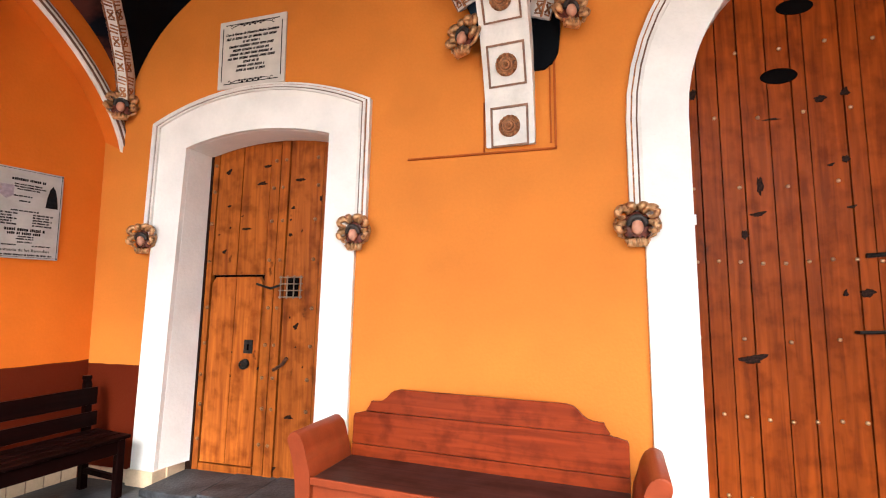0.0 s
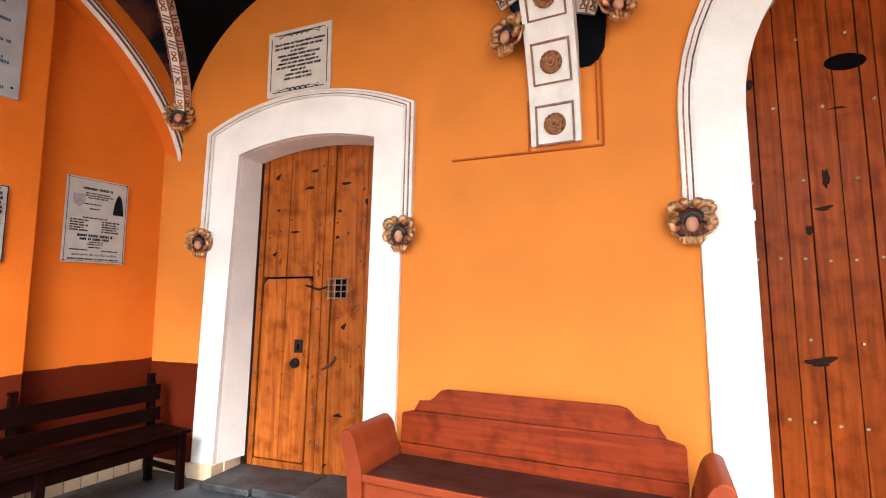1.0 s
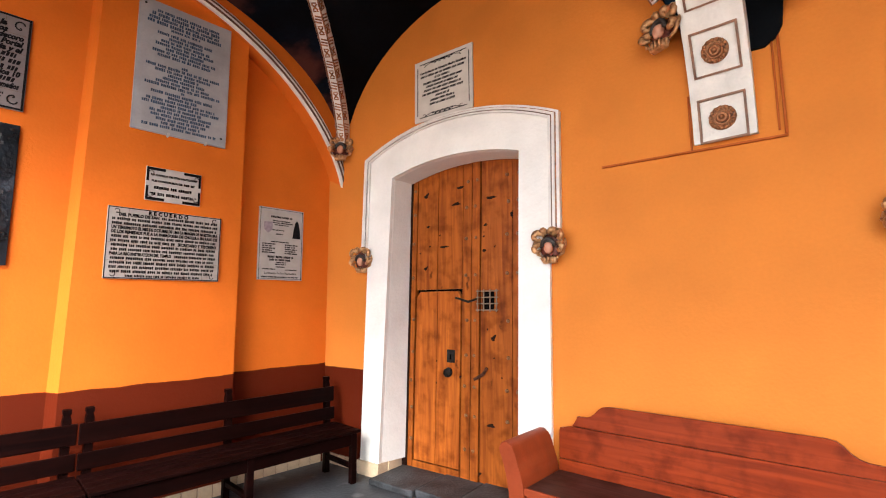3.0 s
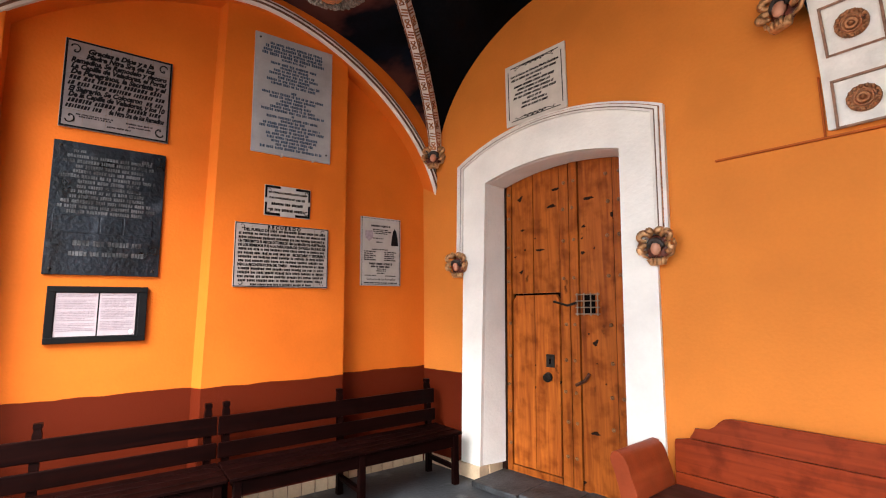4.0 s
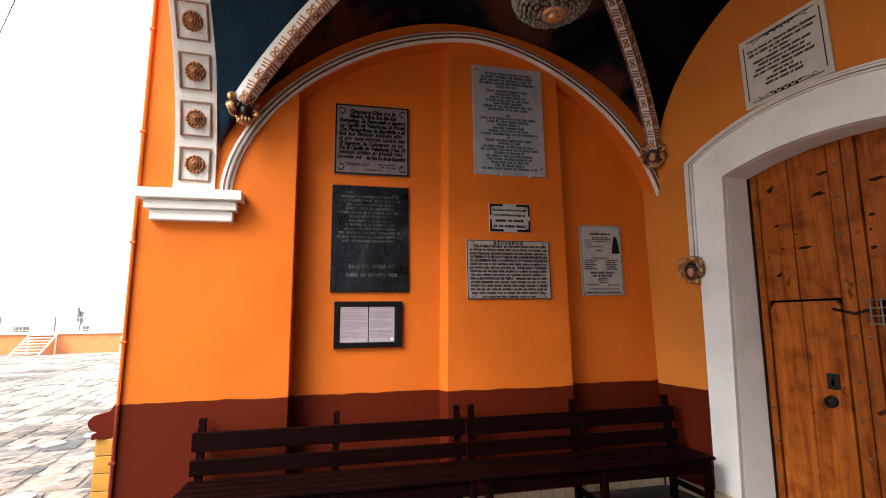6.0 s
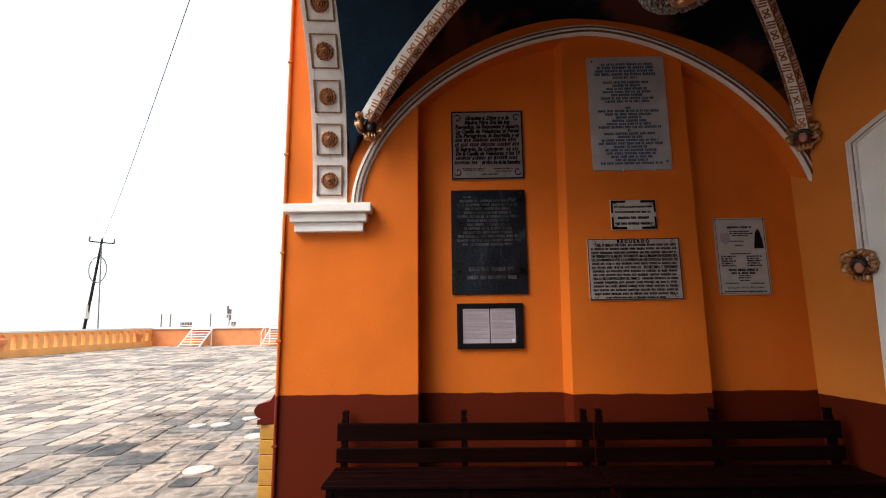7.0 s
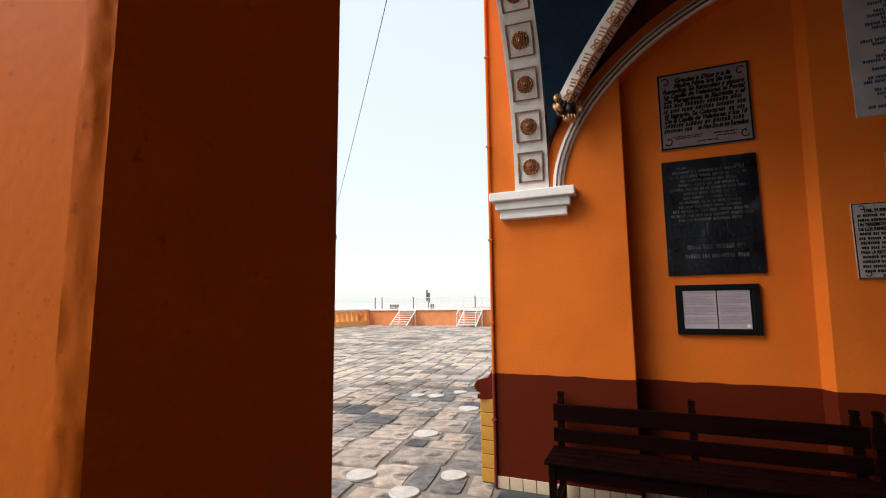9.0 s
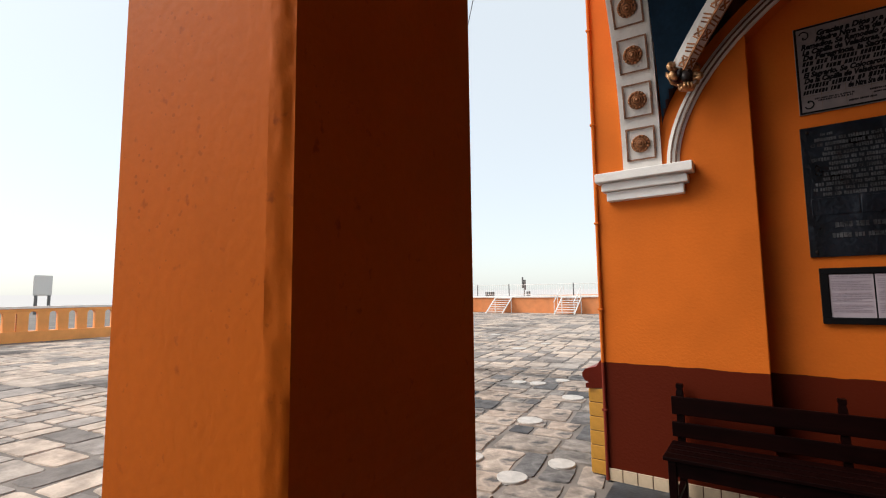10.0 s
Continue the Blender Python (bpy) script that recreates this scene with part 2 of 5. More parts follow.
FLOOR = material("grey_slate_floor", (0.055, 0.06, 0.07), 0.5, vary=0.3, scale=3, fine=30, bump=0.4, spots=(0.11, 0.11, 0.12),
                 spot_amount=0.02, spot_scale=4)
STEP_STONE = material("dark_step_stone", (0.05, 0.053, 0.06), 0.6, vary=0.35, scale=5, fine=40, bump=0.8)
TILE = material("cream_tile", (0.62, 0.47, 0.32), 0.35, vary=0.08, scale=10, fine=80, bump=0.1)
YELLOW_TILE = material("ochre_tile", (0.55, 0.27, 0.04), 0.4, vary=0.1, scale=8, fine=60, bump=0.2)
GROUT = material("tile_grout", (0.2, 0.13, 0.08), 0.8, vary=0.2, scale=30)
STONES = [(0.44, 0.36, 0.30), (0.37, 0.32, 0.28), (0.29, 0.262, 0.24), (0.49, 0.385, 0.31), (0.15, 0.143, 0.143), (0.41, 0.335, 0.28),
          (0.235, 0.215, 0.205), (0.46, 0.37, 0.305), (0.095, 0.093, 0.097), (0.345, 0.30, 0.265), (0.52, 0.42, 0.345), (0.20, 0.188, 0.184), (0.39, 0.325, 0.275)]
# Paler, warmer stones: the glare over the far terrace put into their colours
STONES_GLARE = [tuple(min(0.8, 1.22 * (0.72 * v + 0.28 * k)) for v, k in zip(c, (0.42, 0.345, 0.285))) for c in STONES]
FLAG = material("flagstone", (0.3, 0.27, 0.25), 0.85, specular=0.15, vary=0.24, scale=5, fine=26, bump=0.9, palette=STONES, random_by="object",
                spots=(0.10, 0.093, 0.09), spot_amount=0.07, spot_scale=3.2)
FLAG_FAR = material("flagstone_far_glare", (0.3, 0.27, 0.25), 0.85, specular=0.15, vary=0.16, scale=4, fine=30, bump=0.6, palette=STONES_GLARE, random_by="island",
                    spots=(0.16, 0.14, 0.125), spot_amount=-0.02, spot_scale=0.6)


def soil(m, amount, lo, hi):
    """Old damp stains that run across the joints of a pavement."""
    nt = m.node_tree
    bs = nt.nodes["Principled BSDF"]
    src = bs.inputs["Base Color"].links[0].from_socket
    ge = nt.nodes.new("ShaderNodeNewGeometry")
    mp = nt.nodes.new("ShaderNodeMapping")
    mp.inputs["Scale"].default_value = (0.75, 0.42, 1.0)
    nt.links.new(ge.outputs["Position"], mp.inputs[0])
    last = src
    for scale, share in ((0.7, 1.0), (2.6, 0.45)):
        nz = nt.nodes.new("ShaderNodeTexNoise")
        nz.inputs["Scale"].default_value, nz.inputs["Detail"].default_value, nz.inputs["Roughness"].default_value = scale, 9, 0.68
        nt.links.new(mp.outputs[0], nz.inputs["Vector"])
        mr = nt.nodes.new("ShaderNodeMapRange")
        mr.inputs[1].default_value, mr.inputs[2].default_value = lo, hi
        mr.inputs[3].default_value, mr.inputs[4].default_value = 0.0, amount * share
        nt.links.new(nz.outputs[0], mr.inputs[0])
        mx = nt.nodes.new("ShaderNodeMix")
        mx.data_type, mx.blend_type = "RGBA", "MULTIPLY"
        nt.links.new(mr.outputs[0], mx.inputs[0])
        nt.links.new(last, mx.inputs[6])
        mx.inputs[7].default_value = (0.22, 0.22, 0.235, 1)
        last = mx.outputs[2]
    nt.links.new(last, bs.inputs["Base Color"])


soil(FLAG, 0.8, 0.53, 0.63)
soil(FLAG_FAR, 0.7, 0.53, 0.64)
GROUND = material("ground_mortar", (0.2, 0.17, 0.148), 0.85, vary=0.2, scale=1.0, fine=12, bump=0.5, spots=(0.1, 0.09, 0.085),
                  spot_amount=0.0, spot_scale=0.7)
PARAPET_PAINT = material("yellow_orange_paint", (0.9, 0.4, 0.12), 0.6, vary=0.06, scale=2)
PLATFORM_PAINT = material("terrace_paint", (0.7, 0.25, 0.09), 0.6, vary=0.06, scale=2)
DISC = material("worn_white_cover", (0.5, 0.46, 0.42), 0.6, vary=0.12, scale=8, fine=50, bump=0.3)
WHITE_METAL = material("white_metal", (0.78, 0.76, 0.73), 0.5, vary=0.05, scale=20)
GREY_METAL = material("grey_metal", (0.18, 0.18, 0.18), 0.5, metal=0.5, vary=0.1, scale=10)
WHITE_MARBLE = material("white_marble", (0.62, 0.57, 0.52), 0.4, vary=0.05, scale=9, fine=60, bump=0.05)
MARBLE = material("pale_plaque", (0.42, 0.39, 0.37), 0.4, vary=0.06, scale=9, fine=60, bump=0.05)
GREY_MARBLE = material("grey_marble_plaque", (0.36, 0.355, 0.37), 0.4, vary=0.08, scale=5, fine=50, bump=0.05)
GLAZED_DARK = material("dull_tile_plaque", (0.21, 0.175, 0.175), 0.35, vary=0.08, scale=14, fine=70, bump=0.06)
GLAZED = material("glazed_tile_plaque", (0.36, 0.32, 0.30), 0.3, vary=0.07, scale=14, fine=70, bump=0.06)
SLATE = material("black_metal_plaque", (0.011, 0.0155, 0.024), 0.3, metal=0.3, vary=0.4, scale=4, fine=30, bump=0.6,
                 spots=(0.034, 0.042, 0.056), spot_amount=0.02, spot_scale=5)
INK = material("black_lettering", (0.012, 0.011, 0.013), 0.6, specular=0.04, vary=0.2, scale=30)
BLUE_INK = material("blue_grey_lettering", (0.05, 0.088, 0.15), 0.6, specular=0.05, vary=0.2, scale=30)
RELIEF_INK = material("raised_lettering", (0.115, 0.12, 0.13), 0.32, metal=0.4, vary=0.45, scale=9)
PAPER = material("printed_paper", (0.44, 0.37, 0.41), 0.6, vary=0.04, scale=6)
PAPER_INK = material("pale_print", (0.335, 0.275, 0.315), 0.6, vary=0.1, scale=40)
BLACK_FRAME = material("black_frame", (0.008, 0.008, 0.009), 0.4, specular=0.08, vary=0.1)
CRYSTAL = material("cut_crystal", (0.3, 0.26, 0.22), 0.12, metal=0.35, vary=0.2, scale=60, fine=200, bump=0.6, specular=0.9)


# ---- building helpers ----


def mesh_of(bm, name, mats, smooth=False):
    me = bpy.data.meshes.new(name)
    bmesh.ops.recalc_face_normals(bm, faces=bm.faces)
    if smooth:
        for f in bm.faces:
            f.smooth = True
    bm.to_mesh(me)
    bm.free()
    for m in mats if isinstance(mats, (list, tuple)) else (mats,):
        me.materials.append(m)
    return me


def part(name, bm, mats, parent=None, label="", smooth=False, m=None):
    ob = new(name, mesh_of(bm, name, mats, smooth))
    ob.parent = parent
    if m is not None:
        ob.matrix_local = m
    if label:
        ob["label"] = label
    return ob


def shared(name, me, parent, m):
    ob = new(name, me)
    ob.parent = parent
    ob.matrix_local = m
    return ob


def thing(name, label, category, m=None, group="", kind=""):
    ob = new(name)
    ob.empty_display_size = 0.1
    if m is not None:
        ob.matrix_world = m
    return tagged(ob, label, category, group, kind)


def box(bm, x0, x1, y0, y1, z0, z1, bevel=0.0, mat=0):
    vs = [bm.verts.new((x, y, z)) for x in (x0, x1) for y in (y0, y1) for z in (z0, z1)]
    fs = [bm.faces.new([vs[i] for i in q]) for q in ((0, 1, 3, 2), (4, 6, 7, 5), (0, 4, 5, 1), (2, 3, 7, 6), (0, 2, 6, 4), (1, 5, 7, 3))]
    for f in fs:
        f.material_index = mat
    if bevel:
        es = list({e for f in fs for e in f.edges})
        bmesh.ops.bevel(bm, geom=es, offset=bevel, segments=2, affect="EDGES", profile=0.5)
    return bm


def prism(bm, outline, y0, y1, bevel=0.0):
    """A flat outline in x and z, drawn out from y0 to y1."""
    a = [bm.verts.new((x, y0, z)) for x, z in outline]
    c = [bm.verts.new((x, y1, z)) for x, z in outline]
    n = len(outline)
    fa, fc = bm.faces.new(a), bm.faces.new(c[::-1])
    for i in range(n):
        bm.faces.new((a[i], c[i], c[(i + 1) % n], a[(i + 1) % n]))
    if bevel:
        bmesh.ops.bevel(bm, geom=list(fa.edges) + list(fc.edges), offset=bevel, segments=2, affect="EDGES", profile=0.5)
    return bm


def strip_wall(bm, low, top, y0, y1):
    """Columns between a lower and an upper line (lists of x, z with the same x), y0 to y1 thick."""
    n = len(low)
    g = [[bm.verts.new((low[i][0], y, z)) for y in (y0, y1) for z in (low[i][1], top[i][1])] for i in range(n)]
    for i in range(n - 1):
        a, c = g[i], g[i + 1]
        bm.faces.new((a[0], c[0], c[1], a[1]))
        bm.faces.new((a[2], a[3], c[3], c[2]))
        bm.faces.new((a[0], a[2], c[2], c[0]))
        bm.faces.new((a[1], c[1], c[3], a[3]))
    for q in (g[0], g[-1]):
        bm.faces.new((q[0], q[1], q[3], q[2]))
    return bm


def sweep(bm, rings, close=False, mat=0, cap=True):
    """Joins rings of the same number of points."""
    vs = [[bm.verts.new(p) for p in r] for r in rings]
    k = len(rings[0])
    pairs = list(zip(vs, vs[1:])) + ([(vs[-1], vs[0])] if close else [])
    for a, c in pairs:
        for j in range(k):
            f = bm.faces.new((a[j], a[(j + 1) % k], c[(j + 1) % k], c[j]))
            f.material_index = mat
    if cap and not close:
        for r in (vs[0], vs[-1][::-1]):
            bm.faces.new(r).material_index = mat
    return bm


def tube(bm, pts, r, seg=8, close=False, mat=0):
    pts = [Vector(p) for p in pts]
    n = len(pts)
    rings = []
    for i, p in enumerate(pts):
        a = pts[(i + 1) % n] if close or i < n - 1 else p
        c = pts[i - 1] if close or i > 0 else p
        t = (a - c).normalized()
        ref = Vector((0, 0, 1)) if abs(t.z) < 0.9 else Vector((0, 1, 0))
        u = t.cross(ref).normalized()
        v = t.cross(u).normalized()
        rad = r[i] if isinstance(r, (list, tuple)) else r
        rings.append([p + rad * (math.cos(2 * math.pi * j / seg) * u + math.sin(2 * math.pi * j / seg) * v) for j in range(seg)])
    return sweep(bm, rings, close, mat)


def ball(bm, c, r, seg=10, rings=7, mat=0):
    rr = (r, r, r) if isinstance(r, (int, float)) else r
    grid = []
    for i in range(1, rings):
        a = math.pi * i / rings
        grid.append([bm.verts.new((c[0] + rr[0] * math.sin(a) * math.cos(2 * math.pi * j / seg),
                                   c[1] + rr[1] * math.sin(a) * math.sin(2 * math.pi * j / seg), c[2] + rr[2] * math.cos(a))) for j in range(seg)])
    top, bot = bm.verts.new((c[0], c[1], c[2] + rr[2])), bm.verts.new((c[0], c[1], c[2] - rr[2]))
    for j in range(seg):
        k = (j + 1) % seg
        bm.faces.new((top, grid[0][j], grid[0][k])).material_index = mat
        bm.faces.new((bot, grid[-1][k], grid[-1][j])).material_index = mat
        for a, c2 in zip(grid, grid[1:]):
            bm.faces.new((a[j], c2[j], c2[k], a[k])).material_index = mat
    return bm


def lathe(bm, prof, seg=20, mat=0, wobble=0.0, lobes=0):
    """Turns (radius, height) pairs about the y axis, which points out of a wall; lobes: petals."""
    rings = []
    for r, h in prof:
        rings.append([bm.verts.new((r * (1 + wobble * math.cos(lobes * a)) * math.cos(a), h, r * (1 + wobble * math.cos(lobes * a)) * math.sin(a)))
                      for a in (2 * math.pi * j / seg for j in range(seg))])
    for a, c in zip(rings, rings[1:]):
        for j in range(seg):
            bm.faces.new((a[j], a[(j + 1) % seg], c[(j + 1) % seg], c[j])).material_index = mat
    bm.faces.new(rings[-1]).material_index = mat
    return bm


def arc(x0, x1, z0, rise, n=24, p=2.0, a0=0.0, a1=math.pi):
    """Points of an arch in x and z from (x0, z0) to (x1, z0)."""
    c, h = (x0 + x1) / 2, (x1 - x0) / 2
    out = []
    for i in range(n + 1):
        a = a0 + (a1 - a0) * i / n
        co, si = -math.cos(a), math.sin(a)
        out.append((c + h * math.copysign(abs(co) ** (2 / p), co), z0 + rise * abs(si) ** (2 / p)))
    return out


def segment(x0, x1, z0, rise, n=16):
    """A flat circular segment from (x0, z0) to (x1, z0)."""
    h = (x1 - x0) / 2
    r = (h * h + rise * rise) / (2 * rise)
    return [(x, z0 + math.sqrt(r * r - (x - (x0 + x1) / 2) ** 2) - (r - rise)) for x in (x0 + (x1 - x0) * i / n for i in range(n + 1))]


def offset_line(pts, d):
    """Points moved sideways by d, to the left of the way along them."""
    out = []
    for i, p in enumerate(pts):
        a, c = pts[max(0, i - 1)], pts[min(len(pts) - 1, i + 1)]
        t = Vector((c[0] - a[0], c[1] - a[1])).normalized()
        out.append((p[0] - t.y * d, p[1] + t.x * d))
    return out


def band(bm, inner, outer, y0, y1, mat=0):
    """A band between two lines in x and z, from y0 to y1."""
    return sweep(bm, [[(a[0], y0, a[1]), (b[0], y0, b[1]), (b[0], y1, b[1]), (a[0], y1, a[1])] for a, b in zip(inner, outer)], mat=mat)


def text_bm(words, size, weight=0.0, slant=0.0, width=None):
    """Lettering as a mesh in x and z, standing in the plane y = 0, facing -y."""
    cu = bpy.data.curves.new("lettering", "FONT")
    cu.body, cu.size, cu.extrude, cu.offset = words, size, 0.001, weight
    cu.align_x, cu.align_y, cu.resolution_u, cu.shear = "CENTER", "CENTER", 2, slant
    ob = new("lettering", cu)
    me = bpy.data.meshes.new_from_object(ob.evaluated_get(bpy.context.evaluated_depsgraph_get()))
    bpy.data.objects.remove(ob)
    bm = bmesh.new()
    bm.from_mesh(me)
    bmesh.ops.rotate(bm, verts=bm.verts, cent=(0, 0, 0), matrix=Matrix.Rotation(radians(90), 3, "X"))
    bpy.data.meshes.remove(me)
    if width:
        k = width / (max(v.co.x for v in bm.verts) - min(v.co.x for v in bm.verts))
        bmesh.ops.scale(bm, vec=(k, 1, 1), verts=bm.verts)
    return bm


WEST = pose(-3.59, 3.22, 0, 0, 0, 262)  # local x runs south along the west wall, y into the porch


def west(s, d, z):
    return WEST @ Vector((s, d, z))


def facing_west_wall(s, d, z):
    """A frame on the west wall whose x runs to a viewer's right and whose -y looks into the porch."""
    return WEST @ pose(s, d, z, 0, 0, 180)


def upright(a, c):
    """A frame at a whose x runs level towards c."""
    t = Vector(c) - Vector(a)
    return pose(*a, 0, 0, math.degrees(math.atan2(t.y, t.x)))


# ---- large structure ----
TOP = 6.2
wall_n = thing("wall_north", "orange painted plaster wall with maroon dado by the corner", "wall", kind="structure")
D1 = (-2.82, -1.18, 2.9, 0.11)
D2 = (1.36, 4.04, 2.76, 1.34)
bm = bmesh.new()
box(bm, -4.6, D1[0], 3.22, 3.82, 0, TOP)
seg = segment(D1[0], D1[1], D1[2], D1[3])
strip_wall(bm, seg, [(x, TOP) for x, z in seg], 3.22, 3.82)
box(bm, D1[1], D2[0], 3.22, 3.82, 0, TOP)
seg = arc(*D2)
strip_wall(bm, seg, [(x, TOP) for x, z in seg], 3.22, 3.82)
box(bm, D2[1], 5.6, 3.22, 3.82, 0, TOP)
part("plaster", bm, PAINT_NORTH, wall_n)

wall_w = thing("wall_west", "orange painted plaster wall with pilasters and maroon dado", "wall", WEST, kind="structure")
bm = bmesh.new()
box(bm, -0.5, 3.7, -0.5, 0.0, 0, TOP)
part("recessed_panel", bm, PAINT_PANEL, wall_w)
bm = bmesh.new()
plan = [(1.03, -0.05), (1.03, 0.14), (2.258, 0.14), (2.31, 0.0), (2.31, -0.05)]
taper = [(1.03, -0.05), (1.03, 0.14), (2.19, 0.14), (2.235, 0.0), (2.235, -0.05)]
sweep(bm, [[(x, y, 0.0) for x, y in plan], [(x, y, 1.0) for x, y in plan], [(x, y, 4.75) for x, y in taper]])
part("pilaster", bm, PAINT_PANEL, wall_w)
bm = bmesh.new()
box(bm, 3.63, 4.9, -0.5, 0.2, 0, TOP, 0.008)
part("end_pier", bm, PAINT_WEST, wall_w)


def rim_curve(n=44):
    out = []
    for i in range(n + 1):
        a = math.pi * i / n
        co, si = -math.cos(a), math.sin(a)
        h, p = (2.1, 1.69) if co < 0 else (2.31, 1.79)
        out.append((1.95 + h * math.copysign(abs(co) ** (2 / p), co), 2.77 + 1.78 * abs(si) ** (2 / p)))
    return out


RIM = rim_curve()
bm = bmesh.new()
LOW = offset_line(RIM, -0.096)
strip_wall(bm, LOW, [(x, TOP) for x, z in LOW], 0.0, 0.198)
part("lunette_spandrel", bm, PAINT, wall_w)

# Unseen wall added to close the porch and cut the light from the east
wall_e = thing("wall_east", "unseen plain orange plaster end wall, added to hold back eastern light", "wall", kind="structure")
part("plaster", box(bmesh.new(), 5.4, 5.8, -2.0, 3.4, 0, TOP), PAINT, wall_e)

roof = thing("roof", "flat plaster roof slab over the porch", "roof", kind="structure")
bm = bmesh.new()
box(bm, -4.8, 5.8, -2.0, 3.9, TOP, TOP + 0.3)
part("slab", bm, WHITE, roof)

floor_ob = thing("floor", "dark grey slate porch floor", "floor", kind="structure")
a, c = west(-0.3, -0.4, 0), west(4.86, -0.4, 0)
FLOOR_SW = c
bm = bmesh.new()
outline = [(a.x, a.y), (c.x, c.y), (0.3, -1.95), (5.6, -2.0), (5.6, 3.9), (-4, 3.9)]
lo = [bm.verts.new((x, y, -0.12)) for x, y in outline]
hi = [bm.verts.new((x, y, 0.0)) for x, y in outline]
bm.faces.new(hi)
bm.faces.new(lo[::-1])
for i in range(6):
    bm.faces.new((lo[i], lo[(i + 1) % 6], hi[(i + 1) % 6], hi[i]))
part("slab", bm, FLOOR, floor_ob)

# pillar between the two arcade openings
pillar = thing("pillar", "square orange painted pillar with chamfered pitted edge", "pillar", kind="structure")
PIL = [(-0.378, -1.330), (0.068, -1.347), (0.0706, -1.352), (0.0731, -1.3572), (0.0755, -1.3625), (0.0775, -1.3675), (0.0795, -1.3755), (0.112, -1.60), (-0.35, -1.64)]
bm = bmesh.new()
rings = []
for k in range(201):
    z = 2.54 * k / 200
    wob = [0.0008 * noise.noise((i * 0.8, z * 8.0, 1.0)) + 0.0011 * noise.noise((i * 1.3, z * 34.0, 5.0)) + 0.0007 * noise.noise((i * 2.1, z * 75.0, 9.0)) if 1 <= i <= 5 else 0.0 for i in range(9)]
    rings.append([(x + 1.7 * w, y + 1.3 * w, z) for (x, y), w in zip(PIL, wob)])
sweep(bm, rings)
for f in bm.faces:
    c = f.calc_center_median()
    f.smooth = c.x > 0.06 and c.y > -1.374
for e in bm.edges:
    if all(math.hypot(v.co.x - 0.068, v.co.y + 1.347) < 0.0055 for v in e.verts):
        e.smooth = False
part("shaft", bm, PAINT_PIER, pillar)
bm = bmesh.new()
for z0, z1, g in ((2.52, 2.6, 0.04), (2.6, 2.68, 0.08), (2.68, 2.74, 0.12)):
    box(bm, -0.37 - g, 0.11 + g, -1.63 - g, -1.335 + g, z0, z1, 0.008)
part("capital", bm, WHITE, pillar)
PC = (-0.13, -1.48)

# ---- arches with rosettes ----


def rosette_mesh():
    bm = bmesh.new()
    lathe(bm, [(0.077, 0), (0.078, -0.008), (0.07, -0.012), (0.05, -0.008)], 28)
    for k in range(15):
        a = 2 * math.pi * k / 15
        ball(bm, (0.067 * math.cos(a), -0.014, 0.067 * math.sin(a)), (0.0125, 0.011, 0.0125), 7, 5)
    lathe(bm, [(0.05, -0.006), (0.049, -0.02), (0.042, -0.025), (0.036, -0.016)], 24, 0, 0.04, 12)
    lathe(bm, [(0.034, -0.012), (0.033, -0.03), (0.026, -0.038), (0.017, -0.03)], 20)
    lathe(bm, [(0.016, -0.028), (0.015, -0.044), (0.006, -0.052)], 14)
    return mesh_of(bm, "rosette", GILT, True)


ROSETTE = rosette_mesh()


def frame_mesh(w, h):
    bm = bmesh.new()
    for g, t, y in ((0.0, 0.013, 0.014),):
        x, z = w / 2 - g, h / 2 - g
        box(bm, -x, x, -y, 0.002, z - t, z)
        box(bm, -x, x, -y, 0.002, -z, -z + t)
        box(bm, -x, -x + t, -y, 0.002, -z + t, z - t)
        box(bm, x - t, x, -y, 0.002, -z + t, z - t)
    return mesh_of(bm, "panel_frame", FRAME_LINE)


def rosette_arch(name, m, x0, x1, z0, rise, width, label, first=0.24, pitch=0.385, count=40):
    """An arch band in the frame m (x along it, y across it) with framed rosettes on its soffit."""
    ob = thing(name, label, "arch", m)
    low = arc(x0, x1, z0, rise, 60)
    high = offset_line(low, 0.15)
    bm = bmesh.new()
    sweep(bm, [[(a[0], -width / 2, a[1]), (a[0], -width / 2 + 0.012, a[1] - 0.004), (a[0], width / 2 - 0.012, a[1] - 0.004), (a[0], width / 2, a[1]),
                (b[0], width / 2, b[1]), (b[0], -width / 2, b[1])] for a, b in zip(low, high)])
    part("band", bm, WHITE_RIB, ob)
    fm = frame_mesh(width - 0.08, 0.29)
    run, goal, made = 0.0, first, 0
    for p, q in zip(low, low[1:]):
        p, q = Vector(p), Vector(q)
        step = (q - p).length
        while run + step >= goal and made < count:
            c = p.lerp(q, (goal - run) / step)
            t = (q - p).normalized()
            n = Vector((t.y, -t.x))
            along, out = Vector((t.x, 0, t.y)), Vector((n.x, 0, n.y))
            side = (-out).cross(along)
            mm = Matrix((side, -out, along)).transposed().to_4x4()
            mm.translation = Vector((c.x, 0, c.y)) + out * 0.005
            shared("panel_frame", fm, ob, mm)
            shared("rosette", ROSETTE, ob, mm)
            goal += pitch
            made += 1
        run += step
    return ob, low, high


AW = west(4.46, 0.2, 0)
ARCADE = upright((AW.x, AW.y, 0), (PC[0], PC[1], 0))
SPAN = math.hypot(PC[0] - AW.x, PC[1] - AW.y) - 0.2
_, low1, high1 = rosette_arch("arcade_arch", ARCADE, 0.03, SPAN, 2.745, 2.04, 0.32, "white arcade arch with framed gilt rosettes on its soffit")
EAST = upright((PC[0], PC[1], 0), (5.5, -1.75, 0))
_, low2, high2 = rosette_arch("arcade_arch", EAST, 0.2, 5.3, 2.745, 2.04, 0.32, "white arcade arch with framed gilt rosettes on its soffit")
